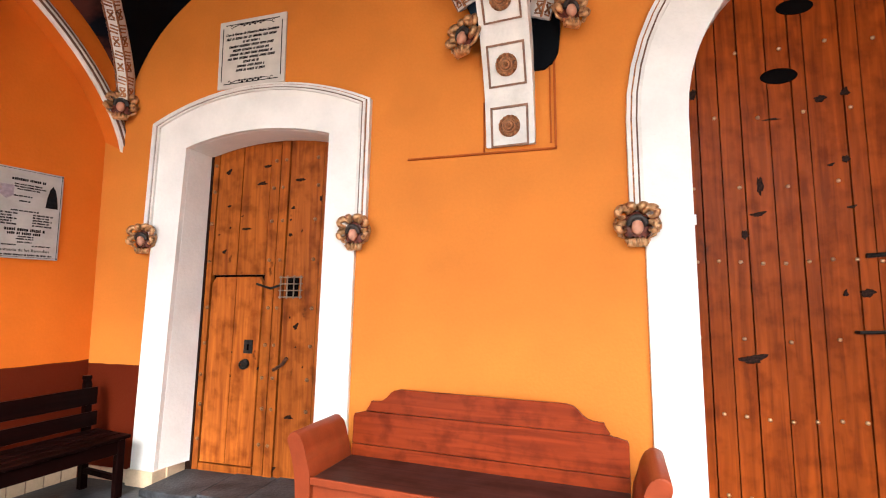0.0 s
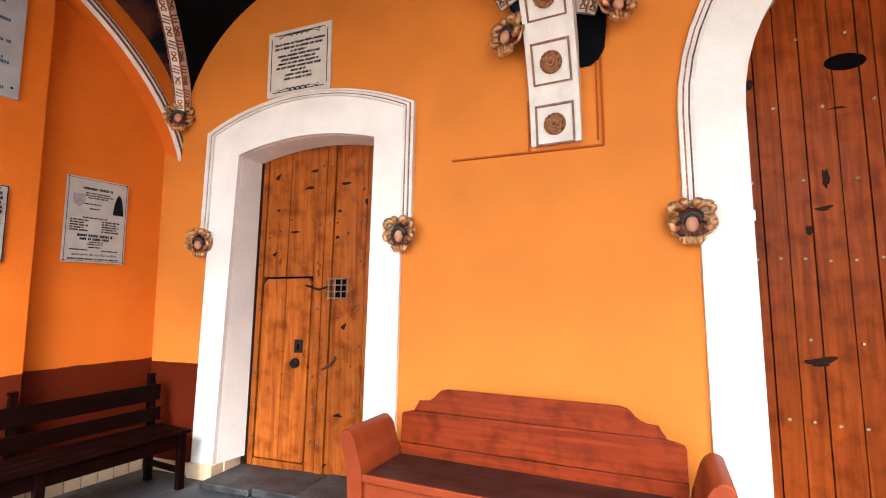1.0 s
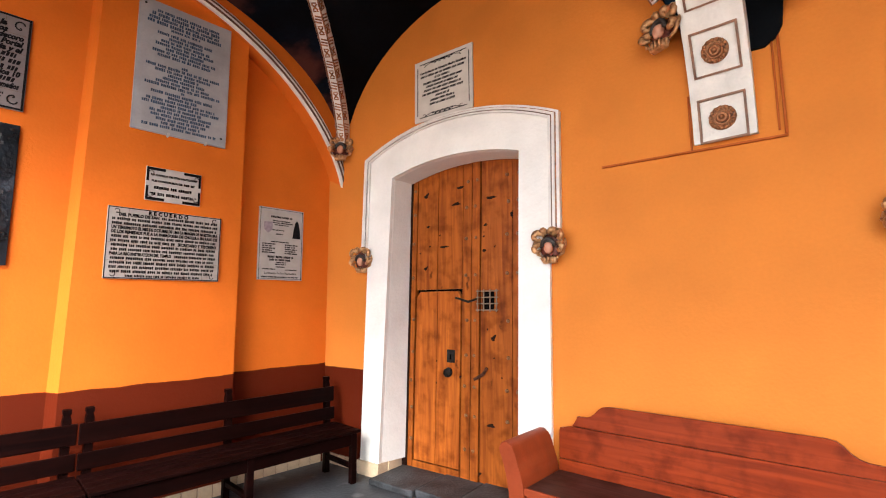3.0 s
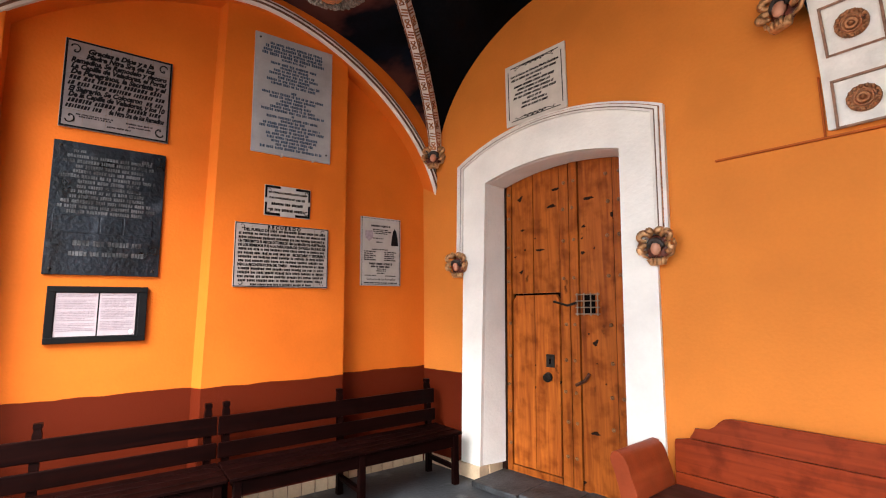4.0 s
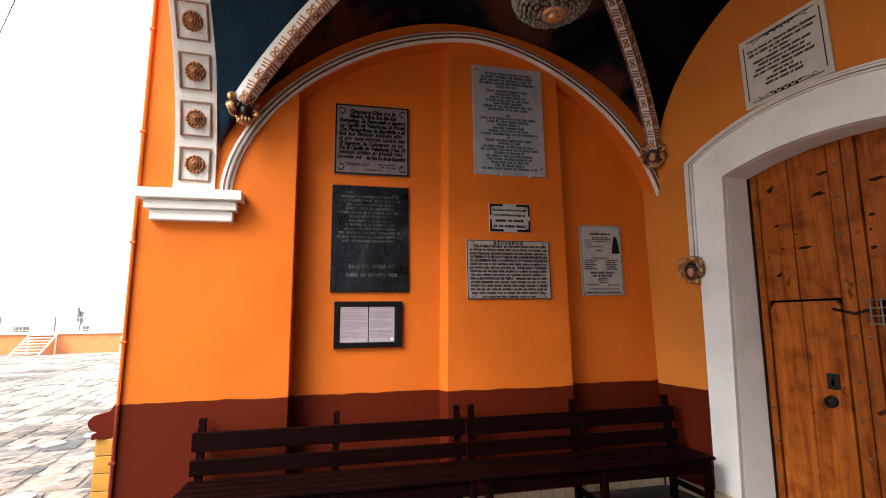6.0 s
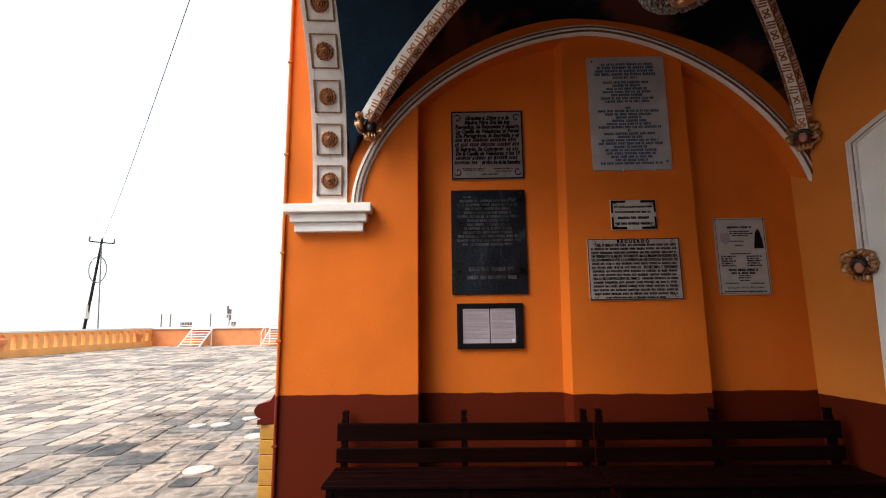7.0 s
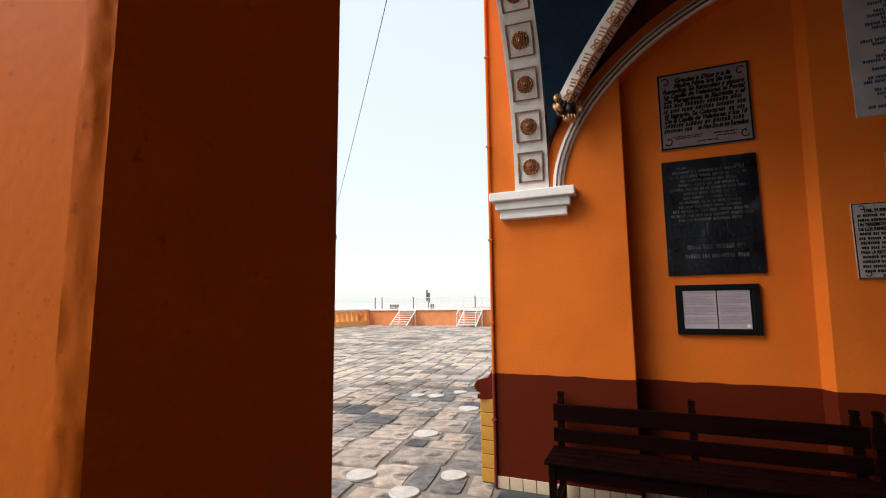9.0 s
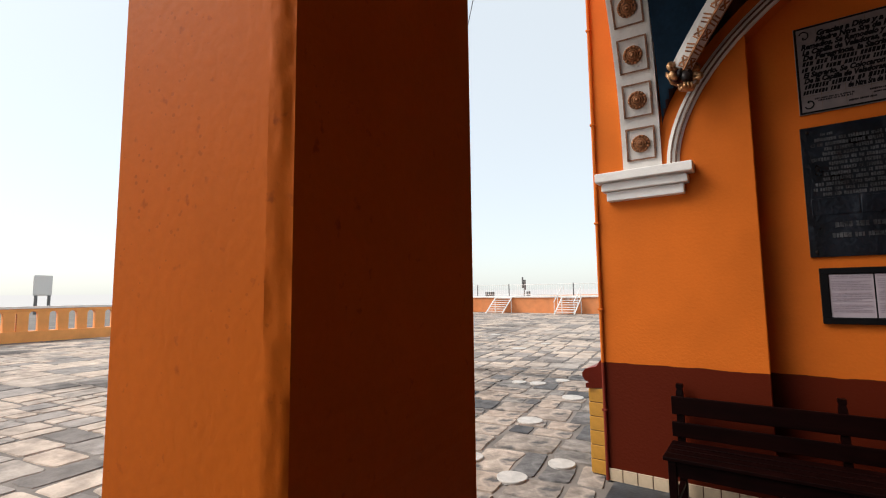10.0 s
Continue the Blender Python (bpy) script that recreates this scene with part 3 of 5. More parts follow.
TRANS = upright((0.245, 3.22, 0), (PC[0] - 0.02, -1.36, 0))
_, low3, high3 = rosette_arch("transverse_arch", TRANS, 0.035, 4.57, 2.66, 2.07, 0.35, "white transverse arch with framed gilt rosettes on its soffit", 0.135, 0.43)
arc_wall = thing("wall_arcade", "plastered spandrel wall over the arcade arches", "wall", kind="structure")
for m, high in ((ARCADE, high1), (EAST, high2), (TRANS, high3)):
    hs = sorted(high)
    bm = bmesh.new()
    strip_wall(bm, hs, [(x, TOP) for x, z in hs], -0.14, 0.14)
    part("spandrel", bm, PAINT, arc_wall, m=m)
bm = bmesh.new()
box(bm, -0.36, 0.1, -1.62, -1.345, 2.74, TOP)
part("spandrel", bm, PAINT, arc_wall)
bm = bmesh.new()
box(bm, 5.15, 5.45, -1.95, -1.55, 0, TOP)
part("end_pier", bm, PAINT, arc_wall)

# capital on the west pier
cap = thing("capital", "white plaster capital with stepped mouldings on the pier", "capital", WEST, kind="structure")
bm = bmesh.new()
for z0, z1, g in ((2.495, 2.58, 0.01), (2.582, 2.65, 0.045), (2.65, 2.663, 0.03), (2.663, 2.745, 0.09)):
    box(bm, 4.14 - g, 4.76 + g, 0.15, 0.26 + g, z0, z1, 0.008)
part("mouldings", bm, WHITE, cap)

# lunette rim on the west wall
rim = thing("lunette_rim", "white moulded arch rim with brown lines on the orange wall", "moulding", WEST, kind="structure")
bm = bmesh.new()
sweep(bm, [[(a[0], 0.185, a[1]), (a[0], 0.215, a[1]), (b[0], 0.235, b[1]), (c[0], 0.215, c[1]), (c[0], 0.185, c[1])]
           for a, b, c in zip(RIM, offset_line(RIM, -0.05), offset_line(RIM, -0.1))])
part("band", bm, WHITE_RIB, rim)
for g in (-0.03, -0.068):
    bm = bmesh.new()
    band(bm, offset_line(RIM, g), offset_line(RIM, g - 0.013), 0.2, 0.239)
    part("painted_line", bm, BROWN_LINE, rim)

# ---- vaults ----


def vault_height(u, v, z0, n, s, w, e, dome):
    """Height of a groin vault over a bay: u, v from -1 to 1, springing heights z0 at nw, ne, sw, se, rises at the four sides."""
    p = 1.75 + 0.25 * v

    def g(t):
        return max(0.0, 1 - min(1, abs(t)) ** p) ** (1 / p)
    a = g(u) * (n * (1 + v) / 2 + s * (1 - v) / 2)
    b = g(v) * (e * (1 + u) / 2 + w * (1 - u) / 2)
    base = (z0[0] * (1 - u) + z0[1] * (1 + u)) / 2 * (1 + v) / 2 + (z0[2] * (1 - u) + z0[3] * (1 + u)) / 2 * (1 - v) / 2
    return base + max(a, b) + dome * max(0.0, (1 - u * u) * (1 - v * v))


def vault(name, nw, ne, sw, se, z0, n, s, w, e, dome):
    def at(u, v):
        a = Vector(sw).lerp(Vector(se), (u + 1) / 2)
        b = Vector(nw).lerp(Vector(ne), (u + 1) / 2)
        p = a.lerp(b, (v + 1) / 2)
        return Vector((p.x, p.y, vault_height(u, v, z0, n, s, w, e, dome)))
    N = 48
    q = [-math.cos(math.pi * i / N) for i in range(N + 1)]
    bm = bmesh.new()
    g = [[bm.verts.new(at(u, v)) for v in q] for u in q]
    for i in range(N):
        for j in range(N):
            f = bm.faces.new((g[i][j], g[i + 1][j], g[i + 1][j + 1], g[i][j + 1]))
            u, v = (q[i] + q[i + 1]) / 2, (q[j] + q[j + 1]) / 2
            # near-black north cell, lit blue south and east cells, clouded west cell
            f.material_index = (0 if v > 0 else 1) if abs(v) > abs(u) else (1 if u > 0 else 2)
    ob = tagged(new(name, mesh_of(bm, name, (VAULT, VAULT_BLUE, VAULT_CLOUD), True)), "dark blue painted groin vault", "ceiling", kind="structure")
    return ob, at


C_SW = west(4.28, 0.2, 0)
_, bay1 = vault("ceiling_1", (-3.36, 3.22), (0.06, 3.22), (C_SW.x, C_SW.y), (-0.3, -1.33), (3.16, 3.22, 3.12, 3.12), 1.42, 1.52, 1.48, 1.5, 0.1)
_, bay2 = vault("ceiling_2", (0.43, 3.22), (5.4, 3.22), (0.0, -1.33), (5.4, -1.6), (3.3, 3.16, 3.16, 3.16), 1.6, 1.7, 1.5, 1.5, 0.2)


def vault_rib(at, su, sv, label, start=0.985):
    ob = thing("vault_rib", label, "rib", group="diagonal ribs of the vault")
    ts = [start * (1 - i / 40) for i in range(41)]
    pts = [at(su * t, sv * t) - Vector((0, 0, 0.0)) for t in ts]
    rings, frames = [], []
    for i, p in enumerate(pts):
        t = (pts[min(40, i + 1)] - pts[max(0, i - 1)]).normalized()
        side = t.cross(Vector((0, 0, 1))).normalized()
        down = t.cross(side).normalized()
        if down.z > 0:
            down = -down
        rings.append([p + side * a + down * b for a, b in ((-0.07, -0.06), (-0.07, 0.005), (-0.04, 0.07), (0.04, 0.07), (0.07, 0.005), (0.07, -0.06))])
        frames.append((p, t, side, down))
    part("band", sweep(bmesh.new(), rings), WHITE_RIB, ob)
    bm = bmesh.new()
    run, k = 0.06, 0
    total = sum((a - b).length for a, b in zip(pts, pts[1:]))
    while run < total - 0.1:
        acc = 0.0
        for i in range(40):
            L = (pts[i + 1] - pts[i]).length
            if acc + L >= run:
                p = pts[i].lerp(pts[i + 1], (run - acc) / L)
                t, side, down = frames[i][1:]
                break
            acc += L
        for sg in (-1, 0, 1):
            out = down if sg == 0 else (0.42 * down + 0.907 * sg * side)
            across = side if sg == 0 else (0.907 * down - 0.42 * sg * side)
            spot = p + down * 0.071 if sg == 0 else p + sg * side * 0.056 + down * 0.038
            m = Matrix((across, t, out)).transposed().to_4x4()
            m.translation = spot
            if k % 2 == 0:
                parts = [(-0.036, 0.036, -0.007, 0.007, 0.9), (-0.036, 0.036, -0.007, 0.007, -0.9), (-0.024, 0.024, 0.034, 0.043, 0), (-0.024, 0.024, -0.043, -0.034, 0)]
            else:
                parts = [(-0.034, 0.03, y - 0.006, y + 0.006, 0.25) for y in (-0.033, -0.005, 0.023)]
            for x0, x1, y0, y1, ang in parts:
                turn = m @ Matrix.Rotation(ang, 4, "Z")
                vs = [bm.verts.new(turn @ Vector((x, y, z))) for x in (x0, x1) for y in (y0, y1) for z in (-0.005, 0.005)]
                for q in ((0, 1, 3, 2), (4, 6, 7, 5), (0, 4, 5, 1), (2, 3, 7, 6), (0, 2, 6, 4), (1, 5, 7, 3)):
                    bm.faces.new([vs[n] for n in q])
        run += 0.115
        k += 1
    tagged(part("gilded_relief", bm, GILT, ob, "worn gilt scrollwork relief"), kind="stuff")
    for sgn in (-1, 1):
        bm = bmesh.new()
        sweep(bm, [[p + s * sgn * a + d * b for a, b in ((0.036, 0.066), (0.036, 0.077), (0.045, 0.073), (0.047, 0.06))] for p, t, s, d in frames])
        part("gilt_edge", bm, GILT, ob)
    return ob


RIBL = "white vault rib with brown gilt ornament"
for su, sv in ((-1, 1), (-1, -1), (1, 1), (1, -1)):
    vault_rib(bay1, su, sv, RIBL, {(-1, -1): 0.91, (1, 1): 0.945}.get((su, sv), 0.985))
    vault_rib(bay2, su, sv, RIBL)

foot_me = prism(bmesh.new(), [(0.40, 3.2), (0.49, 3.2), (0.555, 3.245), (0.59, 3.32), (0.605, 3.47), (0.61, 3.9), (0.40, 3.9)], 3.19, 3.216)
tagged(part("ceiling_foot", foot_me, VAULT), "dark painted foot of the vault by the arch", "ceiling", kind="structure")

# ---- carved corbels ----


def corbel(m, size=1.0, face=None):
    """A carved gilt corbel: leaf scrolls round a small plain painted head. -y looks out of the wall."""
    bm = bmesh.new()
    ball(bm, (0, -0.004, -0.005), (0.088, 0.026, 0.1), 16, 8, 3)
    for sx in (-1, 1):
        for cx, cz, r0, a0, turn in ((0.082, 0.066, 0.046, 2.9, -4.8), (0.083, -0.022, 0.04, 1.9, -4.2), (0.036, 0.098, 0.026, 0.2, 4.0)):
            pts, rad = [], []
            for i in range(17):
                f = i / 16
                a = a0 + turn * f
                r = r0 * (1 - 0.62 * f)
                pts.append((sx * (cx + r * math.cos(a)), -0.024 - 0.03 * math.sin(math.pi * f) - 0.016 * f, cz + r * math.sin(a)))
                rad.append(0.009 + 0.016 * math.sin(math.pi * min(1.0, 0.25 + 0.75 * f)))
            tube(bm, pts, rad, 8)
            ball(bm, pts[-1], 0.013, 8, 6)
        tube(bm, [(sx * 0.12, -0.02, 0.05), (sx * 0.128, -0.03, 0.01), (sx * 0.1, -0.02, -0.06), (sx * 0.06, -0.02, -0.085)], [0.007, 0.014, 0.013, 0.006], 7)
        tube(bm, [(sx * 0.05, -0.03, -0.08), (sx * 0.064, -0.038, -0.096), (sx * 0.056, -0.03, -0.118)], [0.007, 0.012, 0.006], 7)
    box(bm, -0.058, 0.058, -0.046, 0.0, -0.135, -0.082, 0.012)
    for x in (-0.028, 0.0, 0.028):
        tube(bm, [(x, -0.04, -0.078), (x, -0.056, -0.09), (x, -0.054, -0.118), (x, -0.04, -0.126)], [0.007, 0.011, 0.01, 0.006], 7)
    ball(bm, (0, -0.03, 0.112), (0.022, 0.022, 0.02), 10, 7)
    ball(bm, (0, -0.048, -0.016), (0.036, 0.034, 0.048), 16, 12, 1)
    tube(bm, [(0.047 * math.cos(a), -0.05 - 0.016 * math.sin(a), 0.004 + 0.044 * math.sin(a)) for a in (math.pi * (-0.08 + 1.16 * i / 14) for i in range(15))], 0.016, 8, mat=2)
    ball(bm, (0, -0.034, 0.028), (0.044, 0.034, 0.032), 14, 9, 2)
    me = mesh_of(bm, "carved_corbel", (GOLD, face or SKIN, HAIR, CORBEL_GROUND), True)
    ob = new("carved_corbel", me)
    ob.matrix_world = m @ Matrix.Scale(size, 4)
    return tagged(ob, "gilt carved plaster corbel with a small painted head", "corbel", group="carved corbels")


corbel(pose(-2.99, 3.175, 2.08, 0, 0, 12), 0.95)
corbel(pose(-0.945, 3.175, 2.065), 1.0)
corbel(pose(1.055, 3.175, 2.045), 1.05)
corbel(pose(-3.33, 3.15, 3.31, -15, 0, 40), 1.0)
sw = bay1(-0.925, -0.925) - Vector((-0.03, -0.02, 0.05))
corbel(pose(sw.x, sw.y, sw.z, -20, 0, 118), 1.05, HAIR)
corbel(pose(-0.05, 3.10, 3.44, -15, 0, -30), 1.1)
corbel(pose(0.66, 3.11, 3.53, -15, 0, 30), 1.0)

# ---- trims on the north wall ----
trim = thing("trim", "thin orange painted moulding on the wall, darkened as its shadow line", "moulding", kind="structure")
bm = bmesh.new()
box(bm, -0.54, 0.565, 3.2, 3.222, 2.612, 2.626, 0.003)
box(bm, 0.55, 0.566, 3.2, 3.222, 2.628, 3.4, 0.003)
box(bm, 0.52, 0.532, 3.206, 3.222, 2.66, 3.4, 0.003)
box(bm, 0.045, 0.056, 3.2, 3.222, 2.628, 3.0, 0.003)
part("moulding", bm, TRIM_SHADE, trim)


def leg_arch(x0, x1, zb, zs, rise, round_arch=False, n=28, lean=(0.0, 0.0)):
    """Two legs under an arch; lean moves the feet of the legs sideways, as far as they go down to the floor."""
    top = arc(x0, x1, zs, rise, n) if round_arch else segment(x0, x1, zs, rise, n)
    legs = [zb + (zs - zb) * i / 8 for i in range(8)]
    return [(x0 + lean[0] * (zs - z) / zs, z) for z in legs] + top + [(x1 + lean[1] * (zs - z) / zs, z) for z in legs[::-1]]


def door_surround(name, label, inner, outer, zb, mould, y_back, round_arch, lean_in=(0.0, 0.0), lean_out=(0.0, 0.0), lean_back=(0.0, 0.0)):
    """White surround with lining of the reveal, painted foot tiles and moulded outer edge over the corbels."""
    ob = thing(name, label, "door surround", kind="structure")
    i = leg_arch(*inner[:2], zb, *inner[2:], round_arch, lean=lean_in)
    o = leg_arch(*outer[:2], zb, *outer[2:], round_arch, lean=lean_out)
    bm = band(bmesh.new(), i, o, 3.185, 3.23)
    bmesh.ops.bevel(bm, geom=[e for e in bm.edges if e.is_boundary is False and len(e.link_faces) == 2 and e.calc_face_angle(0) > 1.2 and all(abs(v.co.y - 3.185) < 1e-4 for v in e.verts)],
                    offset=0.008, segments=2, affect="EDGES")
    part("face", bm, WHITE, ob)
    r = leg_arch(*inner[:2], zb, *inner[2:], round_arch, lean=lean_back)
    rings = [[(a[0], 3.231, a[1]), (b[0], 3.231, b[1]), (d[0], y_back, d[1]), (c[0], y_back, c[1])]
             for a, b, c, d in zip(offset_line(i, -0.003), offset_line(i, 0.04), offset_line(r, -0.003), offset_line(r, 0.04))]
    part("reveal_lining", sweep(bmesh.new(), rings), WHITE, ob)
    for g0, g1, y, mt, nm in ((0.0, 0.022, 3.165, WHITE_RIB, "moulding"), (0.022, 0.034, 3.172, BROWN_LINE, "painted_line"), (0.034, 0.056, 3.162, WHITE_RIB, "moulding"),
                              (0.056, 0.066, 3.172, GILT, "painted_line"), (0.066, 0.09, 3.175, WHITE_RIB, "moulding")):
        grown = [leg_arch(outer[0] - g, outer[1] + g, mould, outer[2] + (0.0 if round_arch else 0.45 * g), outer[3] + g * (1.0 if round_arch else 0.25), round_arch,
                          lean=lean_out) for g in (g0, g1)]
        part(nm, band(bmesh.new(), grown[0], grown[1], y, 3.225), mt, ob)
    return ob


door_surround("trim_door_1", "white plaster door surround with moulded segmental arch", (-2.605, -1.202, 2.885, 0.098), (-2.895, -0.935, 3.092, 0.222), 0.13, 2.1, 3.498, False,
              (-0.15, -0.085), (-0.105, -0.075), (-0.075, -0.08))
door_surround("trim_door_2", "white plaster door surround with moulded round arch", (1.4, 4.0, 2.76, 1.3), (1.11, 4.29, 2.76, 1.6), 0.13, 2.1, 3.45, True)
foot = thing("foot_tiles", "cream tiles round the foot of the door surround", "tile", kind="structure")
for x0, x1 in ((-3.02, -2.735), (-1.31, -0.985), (1.09, 1.42), (3.98, 4.31)):
    part("tile", box(bmesh.new(), x0, x1, 3.165, 3.3, 0.0, 0.13, 0.004), TILE, foot)
part("tile", box(bmesh.new(), -2.765, -2.72, 3.3, 3.49, 0.0, 0.13, 0.003), TILE, foot)

step = thing("door_step", "worn dark stone threshold at the small door", "step", kind="structure")
for i, (x0, x1) in enumerate(((-2.715, -2.2), (-2.19, -1.78), (-1.77, -1.31))):
    part("stone", box(bmesh.new(), x0, x1, 3.02 + 0.03 * (i % 2), 3.6, 0.0, 0.055 + 0.008 * i, 0.012), STEP_STONE, step)

# ---- baseboard tiles ----
base = thing("baseboard", "row of cream glazed base tiles", "baseboard", WEST, kind="structure")


def tile_mesh(w, h, t=0.012):
    return mesh_of(box(bmesh.new(), -w / 2, w / 2, 0, t, 0, h, 0.002), "tile", TILE)


TILE_ME = tile_mesh(0.117, 0.105)
for s0, s1, d in ((0.03, 1.02, 0.0), (1.04, 2.27, 0.14), (2.29, 3.62, 0.0), (3.64, 4.88, 0.2)):
    n = round((s1 - s0) / 0.12)
    for i in range(n):
        shared("tile", TILE_ME, base, pose(s0 + (i + 0.5) * (s1 - s0) / n, d, 0.0))
base2 = thing("baseboard_north", "row of cream glazed base tiles", "baseboard", kind="structure")
for i in range(5):
    shared("tile", TILE_ME, base2, pose(-3.53 + 0.12 * i, 3.222, 0.0, 0, 0, 180))

def knot_mesh(seed):
    """A knot with a ragged edge and a tail along the grain."""
    rk = random.Random(seed)
    ph = [rk.uniform(0, 6.28) for _ in range(4)]
    bm = bmesh.new()
    rings = []
    for r, y in ((0.05, 0.0), (0.042, -0.0018), (0.018, -0.0012)):
        ring = []
        for j in range(28):
            a = 2 * math.pi * j / 28
            k = 1 + 0.16 * math.sin(2 * a + ph[0]) + 0.14 * math.sin(3 * a + ph[1]) + 0.12 * math.sin(5 * a + ph[2]) + 0.09 * math.sin(9 * a + ph[3])
            k *= 1 + 0.5 * max(0.0, math.cos(a - ph[0])) ** 6
            ring.append(bm.verts.new((r * k * math.cos(a), y, r * k * math.sin(a))))
        rings.append(ring)
    for p, q in zip(rings, rings[1:]):
        for j in range(28):
            bm.faces.new((p[j], p[(j + 1) % 28], q[(j + 1) % 28], q[j]))
    bm.faces.new(rings[-1])
    return mesh_of(bm, "knot", KNOT_AND_GAP)


KNOTS = [knot_mesh(s) for s in (1, 2, 3, 4)]

# ---- small door ----
door = thing("door_1", "closed old pine plank door with wicket, studs and iron grille", "door", pose(0, 3.5, 0), kind="structure")


def top_of(x, extra=0.0):
    h, c = 0.73, -1.94
    r = (h * h + 0.1 * 0.1) / 0.2
    return 2.9 + extra + math.sqrt(max(0.0, r * r - (x - c) ** 2)) - (r - 0.1)


bm = bmesh.new()
xs = [-2.82 + 1.66 * i / 16 for i in range(17)]
strip_wall(bm, [(x, 0.05) for x in xs], [(x, top_of(x, 0.03)) for x in xs], 0.06, 0.1)
part("backing", bm, HOLE, door)


def plank(x0, x1, z0, z1, y0, y1, name="plank", mat=DOOR_WOOD, curved=True, parent=door):
    bm = bmesh.new()
    n = 4
    x0, x1 = x0 + 0.003, x1 - 0.003
    xs = [x0 + (x1 - x0) * i / n for i in range(n + 1)]
    strip_wall(bm, [(x, z0) for x in xs], [(x, min(z1, top_of(x)) if curved else z1) for x in xs], y0, y1)
    es = [e for e in bm.edges if len(e.link_faces) == 2 and e.calc_face_angle(0) > 1.2 and all(abs(v.co.y - y0) < 1e-5 for v in e.verts)]
    bmesh.ops.bevel(bm, geom=es, offset=0.009, segments=2, affect="EDGES")
    return part(name, bm, mat, parent)


# Added dark strip in place of the shaded gap between reveal and leaf
part("jamb_strip", box(bmesh.new(), -2.74, -2.613, -0.012, 0.06, 0.05, 2.93, 0.004), KNOT_AND_GAP, door)
plank(-2.66, -2.555, 0.05, 3.2, 0.0, 0.05, "stile")
plank(-2.55, -2.29, 1.775, 3.2, 0.008, 0.05)
plank(-2.285, -1.99, 1.775, 3.2, 0.008, 0.05)
plank(-1.985, -1.885, 0.05, 3.2, 0.0, 0.05, "stile")
plank(-1.878, -1.79, 0.05, 3.2, -0.006, 0.05, "stile")
plank(-1.785, -1.455, 0.05, 3.2, 0.008, 0.05)
plank(-1.45, -1.31, 0.05, 3.2, -0.002, 0.05, "stile")
plank(-1.305, -1.2, 0.05, 3.2, 0.008, 0.05)
plank(-2.55, -1.99, 0.05, 0.115, 0.0, 0.05, "rail", curved=False)
wicket = part("wicket", prism(bmesh.new(), [(-2.54, 0.125), (-2.28, 0.125), (-2.28, 1.755), (-2.50, 1.755), (-2.54, 1.70)], 0.004, 0.05, 0.006), DOOR_WOOD, door)
part("plank", prism(bmesh.new(), [(-2.274, 0.125), (-2.005, 0.125), (-2.005, 1.70), (-2.04, 1.755), (-2.274, 1.755)], 0.004, 0.05, 0.006), DOOR_WOOD, wicket)


def stud_mesh(r=0.014):
    return mesh_of(lathe(bmesh.new(), [(r, 0), (r * 0.95, -r * 0.4), (r * 0.6, -r * 0.75), (r * 0.15, -r * 0.9)], 8), "stud", BRASS, True)


DULL = material("dull_stud", (0.26, 0.12, 0.05), 0.45, metal=0.4, vary=0.2, scale=60)
STUD = mesh_of(lathe(bmesh.new(), [(0.017, 0), (0.016, -0.007), (0.01, -0.012), (0.003, -0.014)], 8), "stud", DULL, True)
for z in (0.32, 0.62, 0.88, 1.16, 1.48, 1.9, 2.25, 2.55, 2.8):
    for x in (-2.58, -1.935, -1.835, -1.50, -1.39):
        shared("stud", STUD, door, pose(x + 0.01 * math.sin(z * 37 + x * 11), 0.0, z))
grille = part("grille", bmesh.new(), IRON, door, "small iron grille over a dark opening")
bm = bmesh.new()
for i in range(4):
    tube(bm, [(-1.8 + 0.066 * i, -0.022, 1.56), (-1.8 + 0.066 * i, -0.022, 1.76)], 0.006, 6)
    tube(bm, [(-1.815, -0.022, 1.575 + 0.057 * i), (-1.585, -0.022, 1.575 + 0.057 * i)], 0.006, 6)
part("bar", bm, material("pale_iron", (0.3, 0.22, 0.16), 0.45, metal=0.6, vary=0.2), grille)
part("opening", box(bmesh.new(), -1.76, -1.64, -0.002, 0.02, 1.575, 1.74, 0.004), HOLE, grille)
bm = bmesh.new()
tube(bm, [(-2.13 + 0.04 * math.cos(a), -0.02, 0.985 + 0.035 * math.sin(a)) for a in (2 * math.pi * i / 16 for i in range(16))], 0.008, 6, True)
lathe(bm, [(0.045, 0.002), (0.042, -0.006), (0.02, -0.01)], 14)
bmesh.ops.translate(bm, verts=bm.verts[-42:], vec=(-2.13, 0, 0.99))
part("ring_pull", bm, IRON, door)
lock = part("lock_plate", box(bmesh.new(), -2.15, -2.06, -0.006, 0.006, 1.08, 1.2, 0.004), IRON, door)
part("keyhole", box(bmesh.new(), -2.115, -2.095, -0.009, -0.005, 1.11, 1.16, 0.002), HOLE, lock)
bm = tube(bmesh.new(), [(-1.83, -0.015, 0.95), (-1.74, -0.02, 1.0), (-1.7, -0.015, 1.06)], 0.015, 6)
part("hasp", bm, material("rusty_iron", (0.12, 0.04, 0.02), 0.6, metal=0.4, vary=0.3, scale=30), door)
bm = tube(bmesh.new(), [(-2.05, -0.012, 1.69), (-1.9, -0.02, 1.65), (-1.8, -0.015, 1.68)], 0.011, 6)
part("latch_bar", bm, IRON, door)
# Dark sheet behind the wicket stands for the shade in its gaps
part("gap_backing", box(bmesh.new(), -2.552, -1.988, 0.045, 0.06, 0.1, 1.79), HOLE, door)

